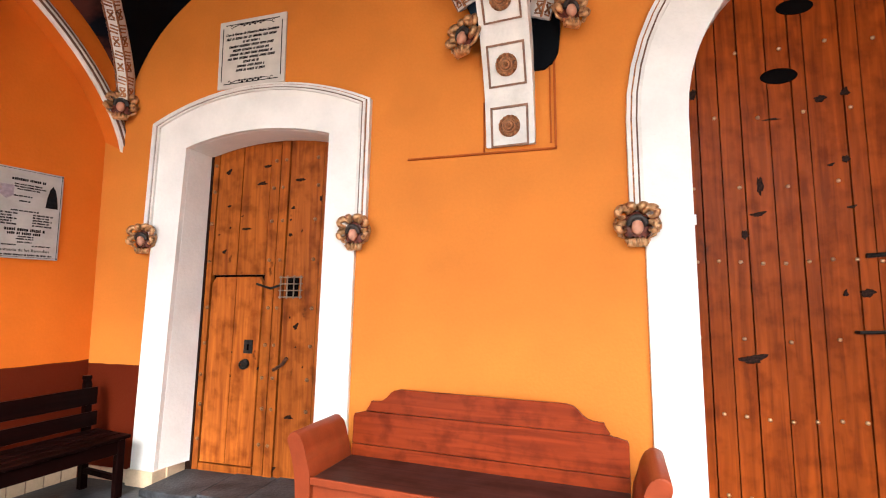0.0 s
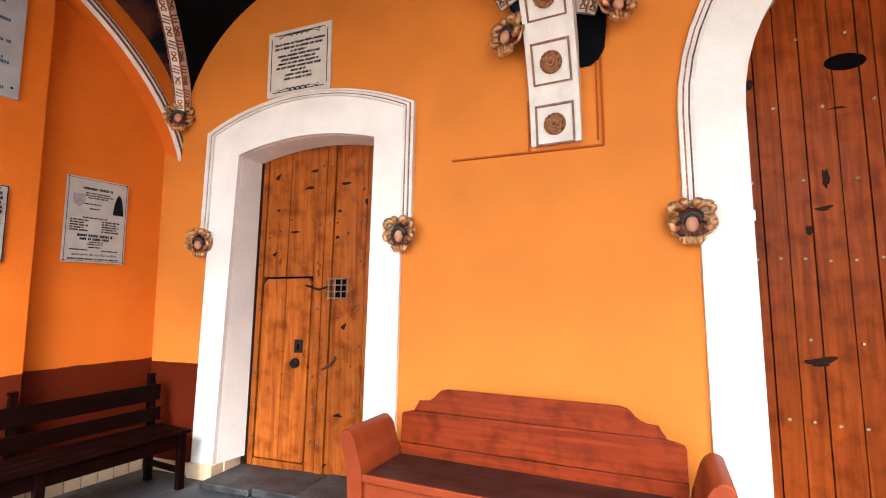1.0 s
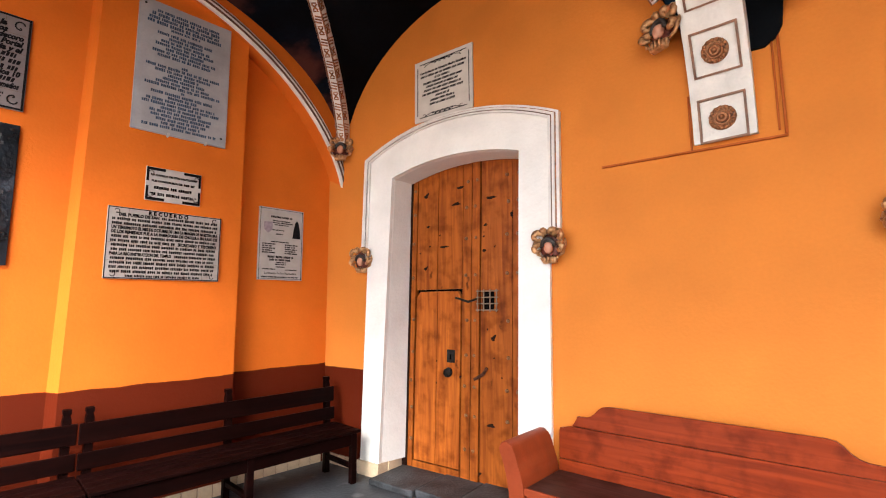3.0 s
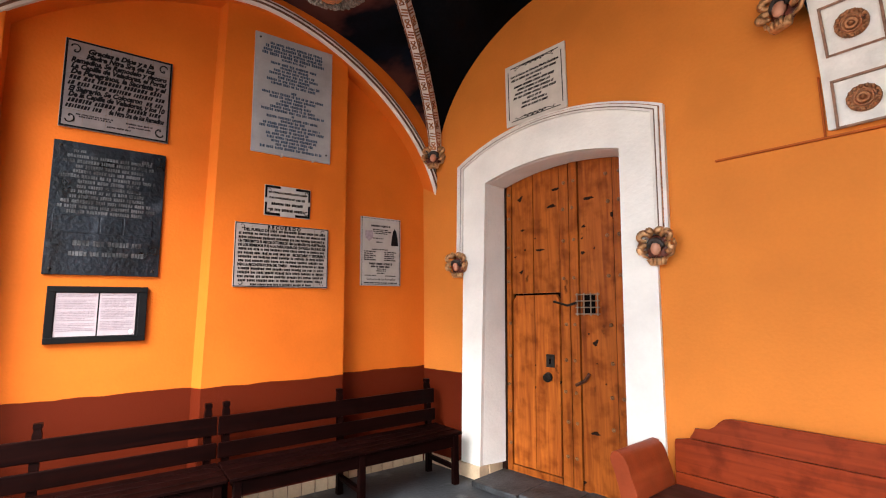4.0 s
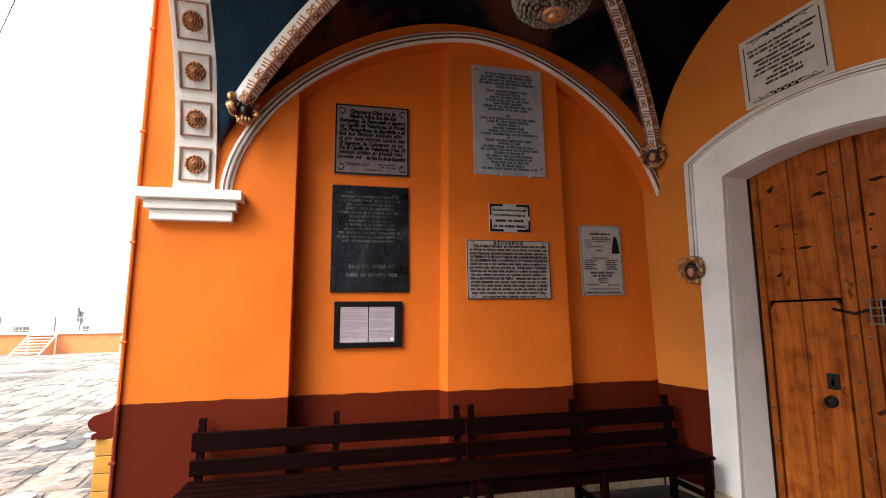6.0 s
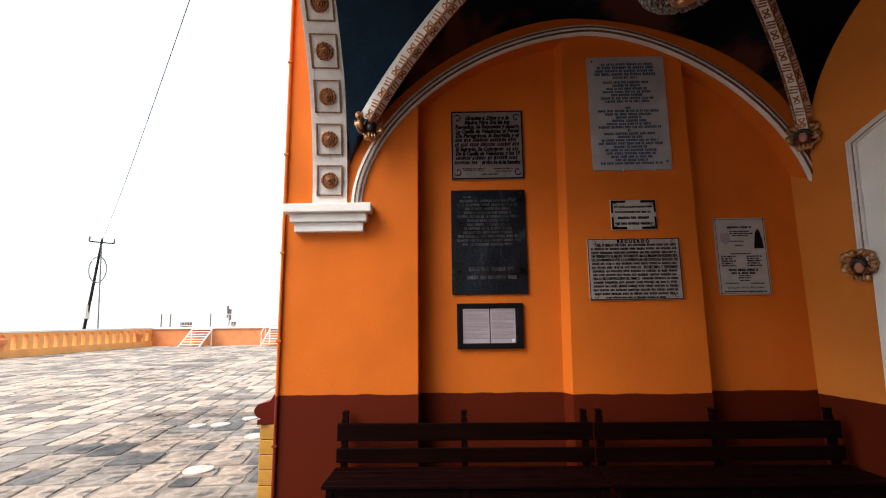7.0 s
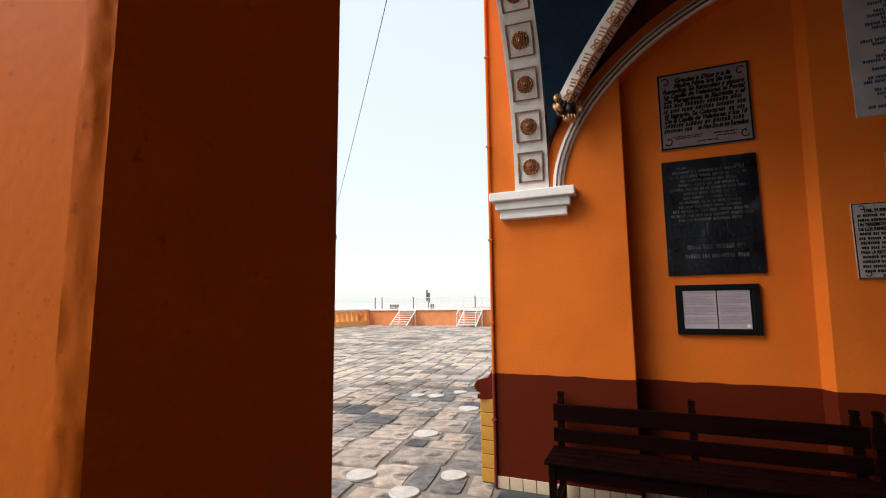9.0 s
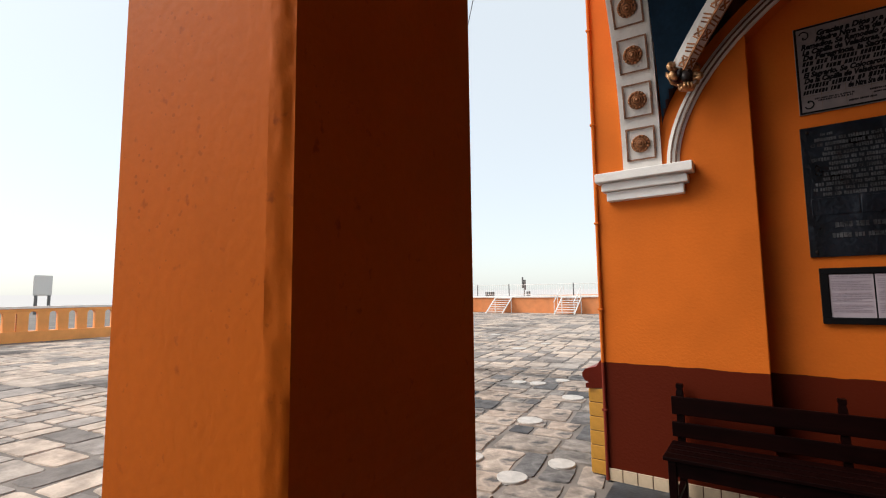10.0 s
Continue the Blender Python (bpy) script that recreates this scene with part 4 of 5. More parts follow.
# the old leaf leans a little with its frame
for ob in [door, *door.children_recursive]:
    if ob.name.startswith("stud"):
        ob.location.x += 0.028 * (ob.location.z - 1.75)
    elif ob.type == "MESH":
        ob.data.transform(Matrix(((1, 0, 0.028, -0.049), (0, 1, 0, 0), (0, 0, 1, 0), (0, 0, 0, 1))))
rnd = random.Random(5)
for i, (x, z, sx, sz) in enumerate(((-2.42, 2.73, 0.45, 0.5), (-2.0, 2.76, 0.8, 0.25), (-2.05, 2.6, 0.9, 0.3), (-1.66, 2.61, 0.9, 0.28), (-1.425, 2.43, 0.55, 0.95), (-2.4, 2.41, 0.4, 0.2),
                                    (-1.72, 2.36, 0.35, 0.25), (-2.2, 2.19, 0.9, 0.22), (-2.43, 1.985, 0.35, 0.35), (-2.13, 1.48, 1.15, 0.35), (-2.04, 1.3, 0.3, 1.0), (-2.14, 1.2, 0.45, 0.3),
                                    (-1.66, 1.32, 0.38, 0.5), (-2.42, 0.87, 0.35, 0.4), (-1.7, 0.56, 0.7, 0.3), (-2.42, 0.28, 0.35, 0.7), (-1.86, 0.12, 0.7, 0.4), (-2.2, 0.66, 0.3, 0.35),
                                    (-2.07, 0.66, 0.3, 0.3), (-1.74, 2.12, 0.35, 0.3), (-2.05, 0.95, 0.8, 0.25))):
    shared("knot", KNOTS[i % 4], door, pose(x, 0.0065, z) @ Matrix.Diagonal((sx, 1, sz, 1)))
for k in range(16):
    x, z = rnd.choice((rnd.uniform(-2.5, -2.1), rnd.uniform(-1.76, -1.5))), rnd.uniform(0.25, 2.7)
    if not (-1.85 < x < -1.55 and 1.5 < z < 1.8):
        shared("knot", KNOTS[k % 4], door, pose(x, 0.007, z) @ Matrix.Diagonal((rnd.uniform(0.1, 0.22), 1, rnd.uniform(0.1, 0.25), 1)))

# ---- large door ----
door2 = thing("door_2", "tall reddish plank door with brass studs and oval openings", "door", pose(0, 3.42, 0), kind="structure")


def top2(x):
    return 2.76 + math.sqrt(max(0.0, 1.33 ** 2 - (x - 2.7) ** 2))


bm = bmesh.new()
xs = [1.38 + 2.64 * i / 32 for i in range(33)]
strip_wall(bm, [(x, 0.02) for x in xs], [(x, top2(x)) for x in xs], 0.03, 0.07)
part("backing", bm, HOLE, door2)
x = 1.385
widths = (0.127, 0.128, 0.131, 0.166, 0.14, 0.082, 0.202, 0.101, 0.16, 0.18, 0.15, 0.2, 0.16, 0.13, 0.17, 0.2, 0.15)
for w in widths:
    if x + w > 4.01:
        break
    bm = bmesh.new()
    q = [x + 0.004 + (w - 0.008) * k / 4 for k in range(5)]
    strip_wall(bm, [(v, 0.03) for v in q], [(v, top2(v) - 0.01) for v in q], 0.0 + 0.004 * (len(door2.children) % 2), 0.04)
    es = [e for e in bm.edges if len(e.link_faces) == 2 and e.calc_face_angle(0) > 1.2 and all(v.co.y < 0.005 for v in e.verts)]
    bmesh.ops.bevel(bm, geom=es, offset=0.007, segments=2, affect="EDGES")
    part("plank", bm, DOOR2_WOOD, door2)
    x += w
BSTUD = stud_mesh(0.013)
for z, step_x, x_off in ((0.32, 0.128, 0.02), (0.82, 0.128, 0.02), (1.31, 0.26, 0.03), (1.81, 0.128, 0.04), (2.31, 0.277, 0.04), (2.79, 0.26, 0.19), (3.25, 0.26, 0.08)):
    x = 1.42 + x_off
    while x < 3.98:
        if top2(x) > z + 0.06:
            shared("stud", BSTUD, door2, pose(x, 0.0, z + 0.012 * math.sin(x * 9)))
        x += step_x
for x, z in ((2.008, 3.054), (2.127, 3.525)):
    bm = lathe(bmesh.new(), [(0.11, 0.0), (0.105, -0.003), (0.02, -0.003)], 24)
    bmesh.ops.scale(bm, vec=(1, 1, 0.5), verts=bm.verts)
    part("oval_opening", bm, HOLE, door2, m=pose(x, 0, z))
bm = tube(bmesh.new(), [(2.32, 0, 1.37), (2.32, -0.03, 1.37), (2.46, -0.03, 1.375), (2.46, 0, 1.375)], 0.012, 6)
part("handle", bm, IRON, door2)
bm = tube(bmesh.new(), [(2.4, -0.01, 1.84), (2.5, -0.02, 1.845), (2.62, -0.02, 1.845)], 0.016, 6)
part("bolt", bm, IRON, door2)


# The patch at (2.39, 1.61) stands for a dark iron plate, not a knot
for i, (x, z, sx, sz) in enumerate(((1.743, 1.183, 1.2, 0.55), (2.39, 1.61, 0.7, 0.5), (2.281, 1.606, 0.25, 0.4), (1.856, 2.31, 0.35, 1.2), (1.829, 2.125, 0.7, 0.3), (2.227, 2.872, 0.6, 0.45),
                                    (2.368, 2.90, 0.45, 0.5), (2.342, 2.459, 0.4, 0.45), (2.258, 2.428, 0.3, 0.2), (1.483, 2.987, 0.45, 0.7), (1.948, 2.76, 0.9, 0.14), (1.75, 1.99, 0.35, 0.6),
                                    (2.35, 2.15, 0.4, 0.2))):
    shared("knot", KNOTS[i % 4], door2, pose(x, 0.0, z) @ Matrix.Diagonal((sx, 1, sz, 1)))
tag_box = tagged(part("wall_switch", box(bmesh.new(), 1.4, 1.45, 3.34, 3.42, 2.06, 2.13, 0.004), WHITE), "small white box beside the tall door", "switch")


# ---- red settee against the north wall ----


def rounded(pts, times=1):
    """Corner cutting of a closed outline."""
    for _ in range(times):
        out = []
        for i, p in enumerate(pts):
            q = pts[(i + 1) % len(pts)]
            out += [(0.78 * p[0] + 0.22 * q[0], 0.78 * p[1] + 0.22 * q[1]), (0.22 * p[0] + 0.78 * q[0], 0.22 * p[1] + 0.78 * q[1])]
        pts = out
    return pts


def settee(m):
    ob = thing("settee", "red-stained wooden settee with scrolled backrest and dark worn seat", "bench", m)
    half = [(0.9, 0.74), (0.893, 0.765), (0.865, 0.771), (0.83, 0.775), (0.797, 0.792), (0.777, 0.822), (0.766, 0.862), (0.74, 0.857), (0.705, 0.859), (0.672, 0.871),
            (0.645, 0.897), (0.62, 0.928), (0.595, 0.948), (0.555, 0.958)]
    back = [(-0.9, 0.40), (0.9, 0.40)] + half + [(-x, z + 0.004) for x, z in half[::-1]]
    lines = (0.40, 0.555, 0.79, 1.2)
    for z0, z1 in zip(lines, lines[1:]):
        pts = []
        n = len(back)
        for i in range(n):
            p, q = back[i], back[(i + 1) % n]
            if z0 <= p[1] <= z1:
                pts.append(p)
            for zc in (z0, z1):
                if (p[1] - zc) * (q[1] - zc) < 0:
                    pts.append((p[0] + (q[0] - p[0]) * (zc - p[1]) / (q[1] - p[1]), zc))
        pts = [(x, z + 0.002 if abs(z - z0) < 1e-6 else (z - 0.002 if abs(z - z1) < 1e-6 else z)) for x, z in pts]
        bm = prism(bmesh.new(), pts, 0.0, 0.035, 0.004)
        part("back_board", bm, SETTEE_WOOD, ob, m=pose(0, 0.52, 0, -4))
    bm = box(bmesh.new(), -0.9, 0.9, 0.09, 0.55, 0.445, 0.475, 0.008)
    part("seat", bm, SETTEE_SEAT, ob, "dark worn seat board")
    part("seat_edge", box(bmesh.new(), -0.9, 0.9, 0.07, 0.089, 0.435, 0.482, 0.004), SETTEE_END, ob)
    part("apron", box(bmesh.new(), -0.9, 0.9, 0.1, 0.13, 0.1, 0.443, 0.005), SETTEE_END, ob)
    for sx in (-1, 1):
        pr = [(0.9, 0.0), (0.9, 0.50), (0.935, 0.60), (0.955, 0.68), (0.985, 0.735), (1.03, 0.755), (1.07, 0.735), (1.075, 0.69), (1.05, 0.63), (1.02, 0.52), (1.005, 0.4), (1.0, 0.0)]
        pr = [(sx * x, z) for x, z in pr]
        bm = prism(bmesh.new(), rounded(pr[::sx], 2), 0.07, 0.56, 0.01)
        bm.normal_update()
        for f in bm.faces:
            f.smooth = abs(f.normal.y) < 0.5
        part("arm", bm, SETTEE_END, ob)
        part("foot", box(bmesh.new(), sx * 0.95 - 0.045, sx * 0.95 + 0.045, 0.09, 0.16, -0.0, 0.02), SETTEE_END, ob)
    for child in ob.children:
        child.data.transform(Matrix.Diagonal((1.035, 1, 0.965, 1)))
    return ob


settee(pose(-0.035, 2.485, 0.0, 0, 0, -5))

# ---- dark benches along the west wall ----


def park_bench(m, length):
    ob = thing("wooden_bench", "dark brown worn wooden bench with slatted backrest", "bench", m, "benches along the west wall")
    for x in (0.03, length / 2, length - 0.03):
        w = 0.026
        bm = bmesh.new()
        pts = [((x - w, x + w), -0.02, 0.0), ((x - w, x + w), -0.02, 0.45), ((x - w, x + w), 0.0 - 0.05, 0.84), ((x - w * 0.7, x + w * 0.7), -0.055, 0.87), ((x - w, x + w), -0.055, 0.885),
               ((x - w * 0.9, x + w * 0.9), -0.057, 0.91)]
        sweep(bm, [[(xx[0], y - 0.025, z), (xx[1], y - 0.025, z), (xx[1], y + 0.025, z), (xx[0], y + 0.025, z)] for xx, y, z in pts])
        part("back_post", bm, DARK_WOOD, ob)
        part("front_leg", box(bmesh.new(), x - 0.028, x + 0.028, 0.40, 0.455, 0.0, 0.445, 0.006), DARK_WOOD, ob)
        part("side_rail", box(bmesh.new(), x - 0.02, x + 0.02, 0.01, 0.40, 0.13, 0.17, 0.005), DARK_WOOD, ob)
        part("seat_bearer", box(bmesh.new(), x - 0.02, x + 0.02, 0.01, 0.40, 0.38, 0.445, 0.004), DARK_WOOD, ob)
    for z0, z1, y in ((0.672, 0.815, -0.022), (0.502, 0.618, -0.006)):
        bm = box(bmesh.new(), -0.03, length + 0.03, y, y + 0.024, z0, z1, 0.006)
        for v in bm.verts:
            v.co.z += 0.006 * math.sin(v.co.x * 9)
        part("back_slat", bm, DARK_WOOD, ob)
    for y0 in (0.02, 0.135, 0.25, 0.365):
        part("seat_slat", box(bmesh.new(), -0.03, length + 0.03, y0, y0 + 0.105, 0.447, 0.475, 0.006), DARK_WOOD, ob)
    part("front_apron", box(bmesh.new(), 0.0, length, 0.425, 0.445, 0.34, 0.44, 0.004), DARK_WOOD, ob)
    return ob


park_bench(WEST @ pose(2.185, 0.33, 0), 2.1)
park_bench(WEST @ pose(0.125, 0.33, 0), 1.99)

# ---- plaques ----


def bars(rows, rng, gap=0.35):
    """Word-long bars for rows of (z, x from, x to, letter height)."""
    bm = bmesh.new()
    for z, x0, x1, h in rows:
        x = x0
        while x < x1 - h:
            w = min(rng.uniform(1.4, 6.5) * h * 0.8, x1 - x)
            box(bm, x, x + w, -0.0015, 0.0, z - h / 2 * rng.uniform(0.85, 1.1), z + h / 2 * rng.uniform(0.85, 1.1))
            x += w + h * gap * rng.uniform(0.8, 1.4)
    return bm


def script_bars(rows, rng):
    """Slanted letter-wide bars, for script."""
    bm = letter_bars(rows, rng)
    mid = sorted(rows)
    for v in bm.verts:
        z = min(mid, key=lambda r: abs(r[0] - v.co.z))[0]
        v.co.x += 0.28 * (v.co.z - z)
    return bm


def letter_bars(rows, rng):
    """Letter-wide bars gathered in words, for small print."""
    bm = bmesh.new()
    for z, x0, x1, h in rows:
        x = x0
        while x < x1 - h * 0.6:
            for k in range(rng.randint(2, 8)):
                if x > x1 - h * 0.6:
                    break
                w = h * rng.uniform(0.32, 0.6)
                box(bm, x, x + w, -0.0015, 0.0, z - h / 2 * rng.uniform(0.8, 1.0), z + h / 2 * rng.uniform(0.8, 1.15))
                x += w + h * 0.14
            x += h * 0.45
    return bm


def curl(bm, x, z, r, sx, sz):
    pts = []
    for i in range(14):
        f = i / 13
        a = 2 * math.pi * 1.2 * f
        pts.append((x + sx * r * (1 - 0.7 * f) * math.cos(a), -0.002, z + sz * r * (1 - 0.7 * f) * math.sin(a) - sz * r * 1.2 * f))
    return tube(bm, pts, r * 0.16, 5)


def border(bm, w, h, g, t, cut=0.0):
    x, z = w / 2 - g, h / 2 - g
    for z0 in (z - t, -z):
        box(bm, -x + cut, x - cut, -0.002, 0.0, z0, z0 + t)
    for x0 in (x - t, -x):
        box(bm, x0, x0 + t, -0.002, 0.0, -z + cut, z - cut)
    return bm


def plaque(label, m, w, h, mat, rows, ink, style=letter_bars, thick=0.018, edge=0.003, seed=1):
    ob = thing("plaque", label, "plaque", m, "plaques on the walls")
    part("slab", box(bmesh.new(), -w / 2, w / 2, 0.0, thick, -h / 2, h / 2, edge), mat, ob)
    if rows:
        tagged(part("lettering", style(rows, random.Random(seed)), ink, ob, "lines of small lettering", m=pose(0, -0.0005, 0)), kind="stuff")
    return ob


def rows_of(n, z_top, z_bottom, half, h, rng, ragged=0.0, centred=True):
    out = []
    for i in range(n):
        z = z_top + (z_bottom - z_top) * i / max(1, n - 1)
        k = half * (1 - ragged * rng.random())
        out.append((z, -k, k if centred else half, h))
    return out


R = random.Random(11)
# glazed tiles with script lettering
script_rows = rows_of(11, 0.28, -0.185, 0.325, 0.036, R, 0.05)
script_words = {0: "Gracias a Dios y a la", 1: "Madre Ntra Sra de los", 2: "Remedios, Se Remodelo y decoro", 3: "La Capilla de Veladoras, el Portal", 4: "De Peregrinos, la Sacristia y el",
                7: "El Sagrario. Se Colocaron", 8: "De la Capilla de Veladoras, y los 10", 10: "de Ntra Sra de los Remedios"}
ob = plaque("white glazed tile plaque with dark script and black border", facing_west_wall(2.952, 0.02, 3.40), 0.72, 0.715, GLAZED_DARK,
            [r for i, r in enumerate(script_rows) if i not in script_words] + [(-0.185, -0.325, -0.1, 0.034), (-0.05, 0.19, 0.325, 0.036)]
            + [(-0.245, -0.26, -0.02, 0.012), (-0.262, -0.24, -0.03, 0.012), (-0.25, 0.06, 0.25, 0.014), (-0.275, 0.08, 0.24, 0.012), (-0.305, -0.06, 0.1, 0.014)],
            INK, script_bars, seed=3)
for i, words in script_words.items():
    wide, mid = {0: (0.44, 0.0), 1: (0.46, 0.0), 7: (0.48, -0.08), 10: (0.38, 0.13)}.get(i, (0.64, 0.0))
    part("inscription", text_bm(words, 0.056, 0.0034, 0.3, wide), INK, ob, "line of dark script", m=pose(mid, -0.003, script_rows[i][0]))
bm = border(bmesh.new(), 0.72, 0.715, 0.004, 0.014)
part("border", bm, INK, ob)
for sx, sz in ((-1, 1), (1, 1), (-1, -1), (1, -1)):
    part("corner_scroll", curl(bmesh.new(), sx * 0.29, sz * 0.295, 0.032, sx, sz), INK, ob)
bm = bmesh.new()
for i in range(1, 5):
    box(bm, -0.36 + 0.144 * i - 0.001, -0.36 + 0.144 * i + 0.001, -0.001, 0, -0.355, 0.355)
    box(bm, -0.36, 0.36, -0.001, 0, -0.357 + 0.143 * i - 0.001, -0.357 + 0.143 * i + 0.001)
part("tile_joint", bm, GROUT, ob)

# black metal relief plaque
ob = plaque("dark patinated metal plaque with raised lettering", facing_west_wall(2.96, 0.02, 2.425), 0.725, 1.02, SLATE,
            [(0.44, -0.24, -0.16, 0.02), (0.42, 0.2, 0.28, 0.025)] + rows_of(12, 0.40, -0.03, 0.31, 0.026, R, 0.35) + [(-0.27, -0.2, 0.24, 0.04), (-0.35, -0.22, 0.26, 0.035)], RELIEF_INK, seed=4)
bm = bmesh.new()
for x0, x1 in ((-0.33, -0.05), (-0.04, 0.10), (0.11, 0.30)):
    box(bm, x0, x1, -0.006, 0.0, -0.19, -0.06, 0.003)
part("relief_panel", bm, SLATE, ob)
bm = bmesh.new()
for x, z in ((-0.32, -0.47), (0.32, -0.47), (-0.32, 0.47), (0.32, 0.47)):
    ball(bm, (x, -0.003, z), (0.012, 0.006, 0.012), 8, 5)
part("bolt", bm, IRON, ob)

# framed papers
fr = thing("picture_frame", "black frame holding two printed paper sheets", "frame", facing_west_wall(2.97, 0.02, 1.62))
bm = bmesh.new()
for b in ((-0.31, 0.31, 0.165, 0.21), (-0.31, 0.31, -0.21, -0.165), (-0.31, -0.26, -0.165, 0.165), (0.255, 0.31, -0.165, 0.165)):
    box(bm, b[0], b[1], -0.012, 0.02, b[2], b[3], 0.004)
part("moulding", bm, BLACK_FRAME, fr)
part("backing", box(bmesh.new(), -0.262, 0.258, 0.004, 0.02, -0.167, 0.167), BLACK_FRAME, fr)
for x0, x1, sd in ((-0.256, -0.006, 5), (0.004, 0.238, 6)):
    sheet = part("paper_sheet", box(bmesh.new(), x0, x1, -0.001, 0.004, -0.16, 0.16), PAPER, fr)
    rows = [(0.145 - 0.0125 * i, x0 + 0.012, x1 - 0.012 - (0.06 if i % 5 == 4 else 0), 0.006) for i in range(22) if (i + sd) % 7]
    part("print", bars(rows, random.Random(sd), 0.3), PAPER_INK, sheet, m=pose(0, -0.0015, 0))
part("seal", lathe(bmesh.new(), [(0.016, 0), (0.015, -0.001)], 14), WHITE, fr, m=pose(0.215, -0.003, -0.135))

# grey marble plaque
rng = random.Random(9)
rows = [(0.50, -0.24, 0.28, 0.026), (0.465, -0.28, 0.29, 0.03), (0.43, -0.3, 0.28, 0.026), (0.395, -0.31, 0.31, 0.03), (0.36, -0.13, 0.12, 0.022)]
z = 0.31
for k in (0.23, 0.14, 0.2, 0.24, 0.16, 0.26, 0.22, 0.0, 0.03, 0.3, 0.23, 0.13, 0.17, 0.22, 0.3, 0.02, 0.25, 0.12, 0.28, 0.31, 0.17, 0.25, 0.24, 0.2, 0.16, 0.3):
    if k:
        rows.append((z, -k, k, 0.0255))
    z -= 0.033
ob = plaque("grey marble plaque with rows of blue-grey capitals", facing_west_wall(1.585, 0.16, 3.65), 0.75, 1.16, GREY_MARBLE, rows, BLUE_INK, seed=8)
bm = bmesh.new()
for x, z in ((-0.33, 0.53), (0.33, -0.5)):
    ball(bm, (x, -0.003, z), (0.01, 0.005, 0.01), 8, 5)
part("bolt", bm, IRON, ob)
for x in (-0.1, 0.2):
    part("bracket", tube(bmesh.new(), [(x, 0.02, -0.585), (x, -0.012, -0.59), (x, -0.012, -0.565)], 0.009, 6), MARBLE, ob)

# small tile plaque
ob = plaque("small glazed tile plaque with dark scroll border", facing_west_wall(1.61, 0.155, 2.635), 0.425, 0.285, MARBLE, [], INK, thick=0.014)
part("inscription", text_bm("LA CAPILLA DE ESTE SANTUARIO", 0.0235, 0.0012), INK, ob, "line of dark capitals", m=pose(0, -0.003, 0.075))
part("inscription", text_bm("FUE CONSTRUIDA DE", 0.0235, 0.0012), INK, ob, "line of dark capitals", m=pose(-0.055, -0.003, 0.025))
rows = [(0.025, 0.075, 0.165, 0.022), (-0.03, -0.15, 0.15, 0.026), (-0.085, -0.165, 0.165, 0.026)]
tagged(part("lettering", letter_bars(rows, random.Random(21)), INK, ob, "four lines of dark capitals", m=pose(0, -0.001, 0)), kind="stuff")
for sx, sz in ((-1, 1), (1, 1), (-1, -1), (1, -1)):
    bm = bmesh.new()
    box(bm, min(sx * 0.07, sx * 0.208), max(sx * 0.07, sx * 0.208), -0.002, 0, min(sz * 0.115, sz * 0.138), max(sz * 0.115, sz * 0.138))
    box(bm, min(sx * 0.19, sx * 0.208), max(sx * 0.19, sx * 0.208), -0.002, 0, min(sz * 0.02, sz * 0.115), max(sz * 0.02, sz * 0.115))
    curl(bm, sx * 0.17, sz * 0.1, 0.018, sx, sz)
    part("scroll_border", bm, INK, ob)

# remembrance plaque
recall_rows = rows_of(14, 0.222, -0.228, 0.395, 0.022, R, 0.03)
ob = plaque("large white tile plaque crowded with black capitals", facing_west_wall(1.635, 0.155, 2.125), 0.85, 0.57, GLAZED,
            [r for i, r in enumerate(recall_rows) if i not in (0, 3, 4, 6, 9)] + [(recall_rows[0][0], -0.05, 0.395, 0.022), (recall_rows[6][0], -0.395, 0.06, 0.022),
                                                                                   (recall_rows[9][0], 0.06, 0.395, 0.022), (-0.262, -0.28, 0.27, 0.018)], INK, seed=31, thick=0.014)
for i, words, wide, mid in ((0, "DEL PUEBLO DE SAN", 0.28, -0.21), (3, "UN TERREMOTO EL MES DE OCTUBRE DE 1864 LA IMAGEN DE NUESTRA SRA", 0.79, 0.0),
                            (4, "DE LOS REMEDIOS FUE A LA PARROQUIA DE CHOLULA EN JULIO DE", 0.79, 0.0), (6, "SECRETARIO Y TESORERO", 0.31, 0.235),
                            (9, "PARA LA RECONSTRUCCION DEL TEMPLO", 0.43, -0.18)):
    part("inscription", text_bm(words, 0.034, 0.0018, 0.0, wide), INK, ob, "line of dark capitals", m=pose(mid, -0.003, recall_rows[i][0]))
part("title", text_bm("R E C U E R D O", 0.042, 0.0022), INK, ob, "title lettering", m=pose(0, -0.003, 0.255))
part("border", border(bmesh.new(), 0.85, 0.57, 0.003, 0.007), INK, ob)
for sx, sz in ((-1, 1), (1, 1), (-1, -1), (1, -1)):
    part("corner_scroll", curl(bmesh.new(), sx * 0.36, sz * 0.255, 0.018, sx, sz), INK, ob)
bm = bmesh.new()
for i in range(1, 6):
    box(bm, -0.425 + 0.142 * i - 0.001, -0.425 + 0.142 * i + 0.001, -0.001, 0, -0.28, 0.28)
for i in range(1, 4):
    box(bm, -0.42, 0.42, -0.001, 0, -0.285 + 0.142 * i - 0.001, -0.285 + 0.142 * i + 0.001)
part("tile_joint", bm, GROUT, ob)

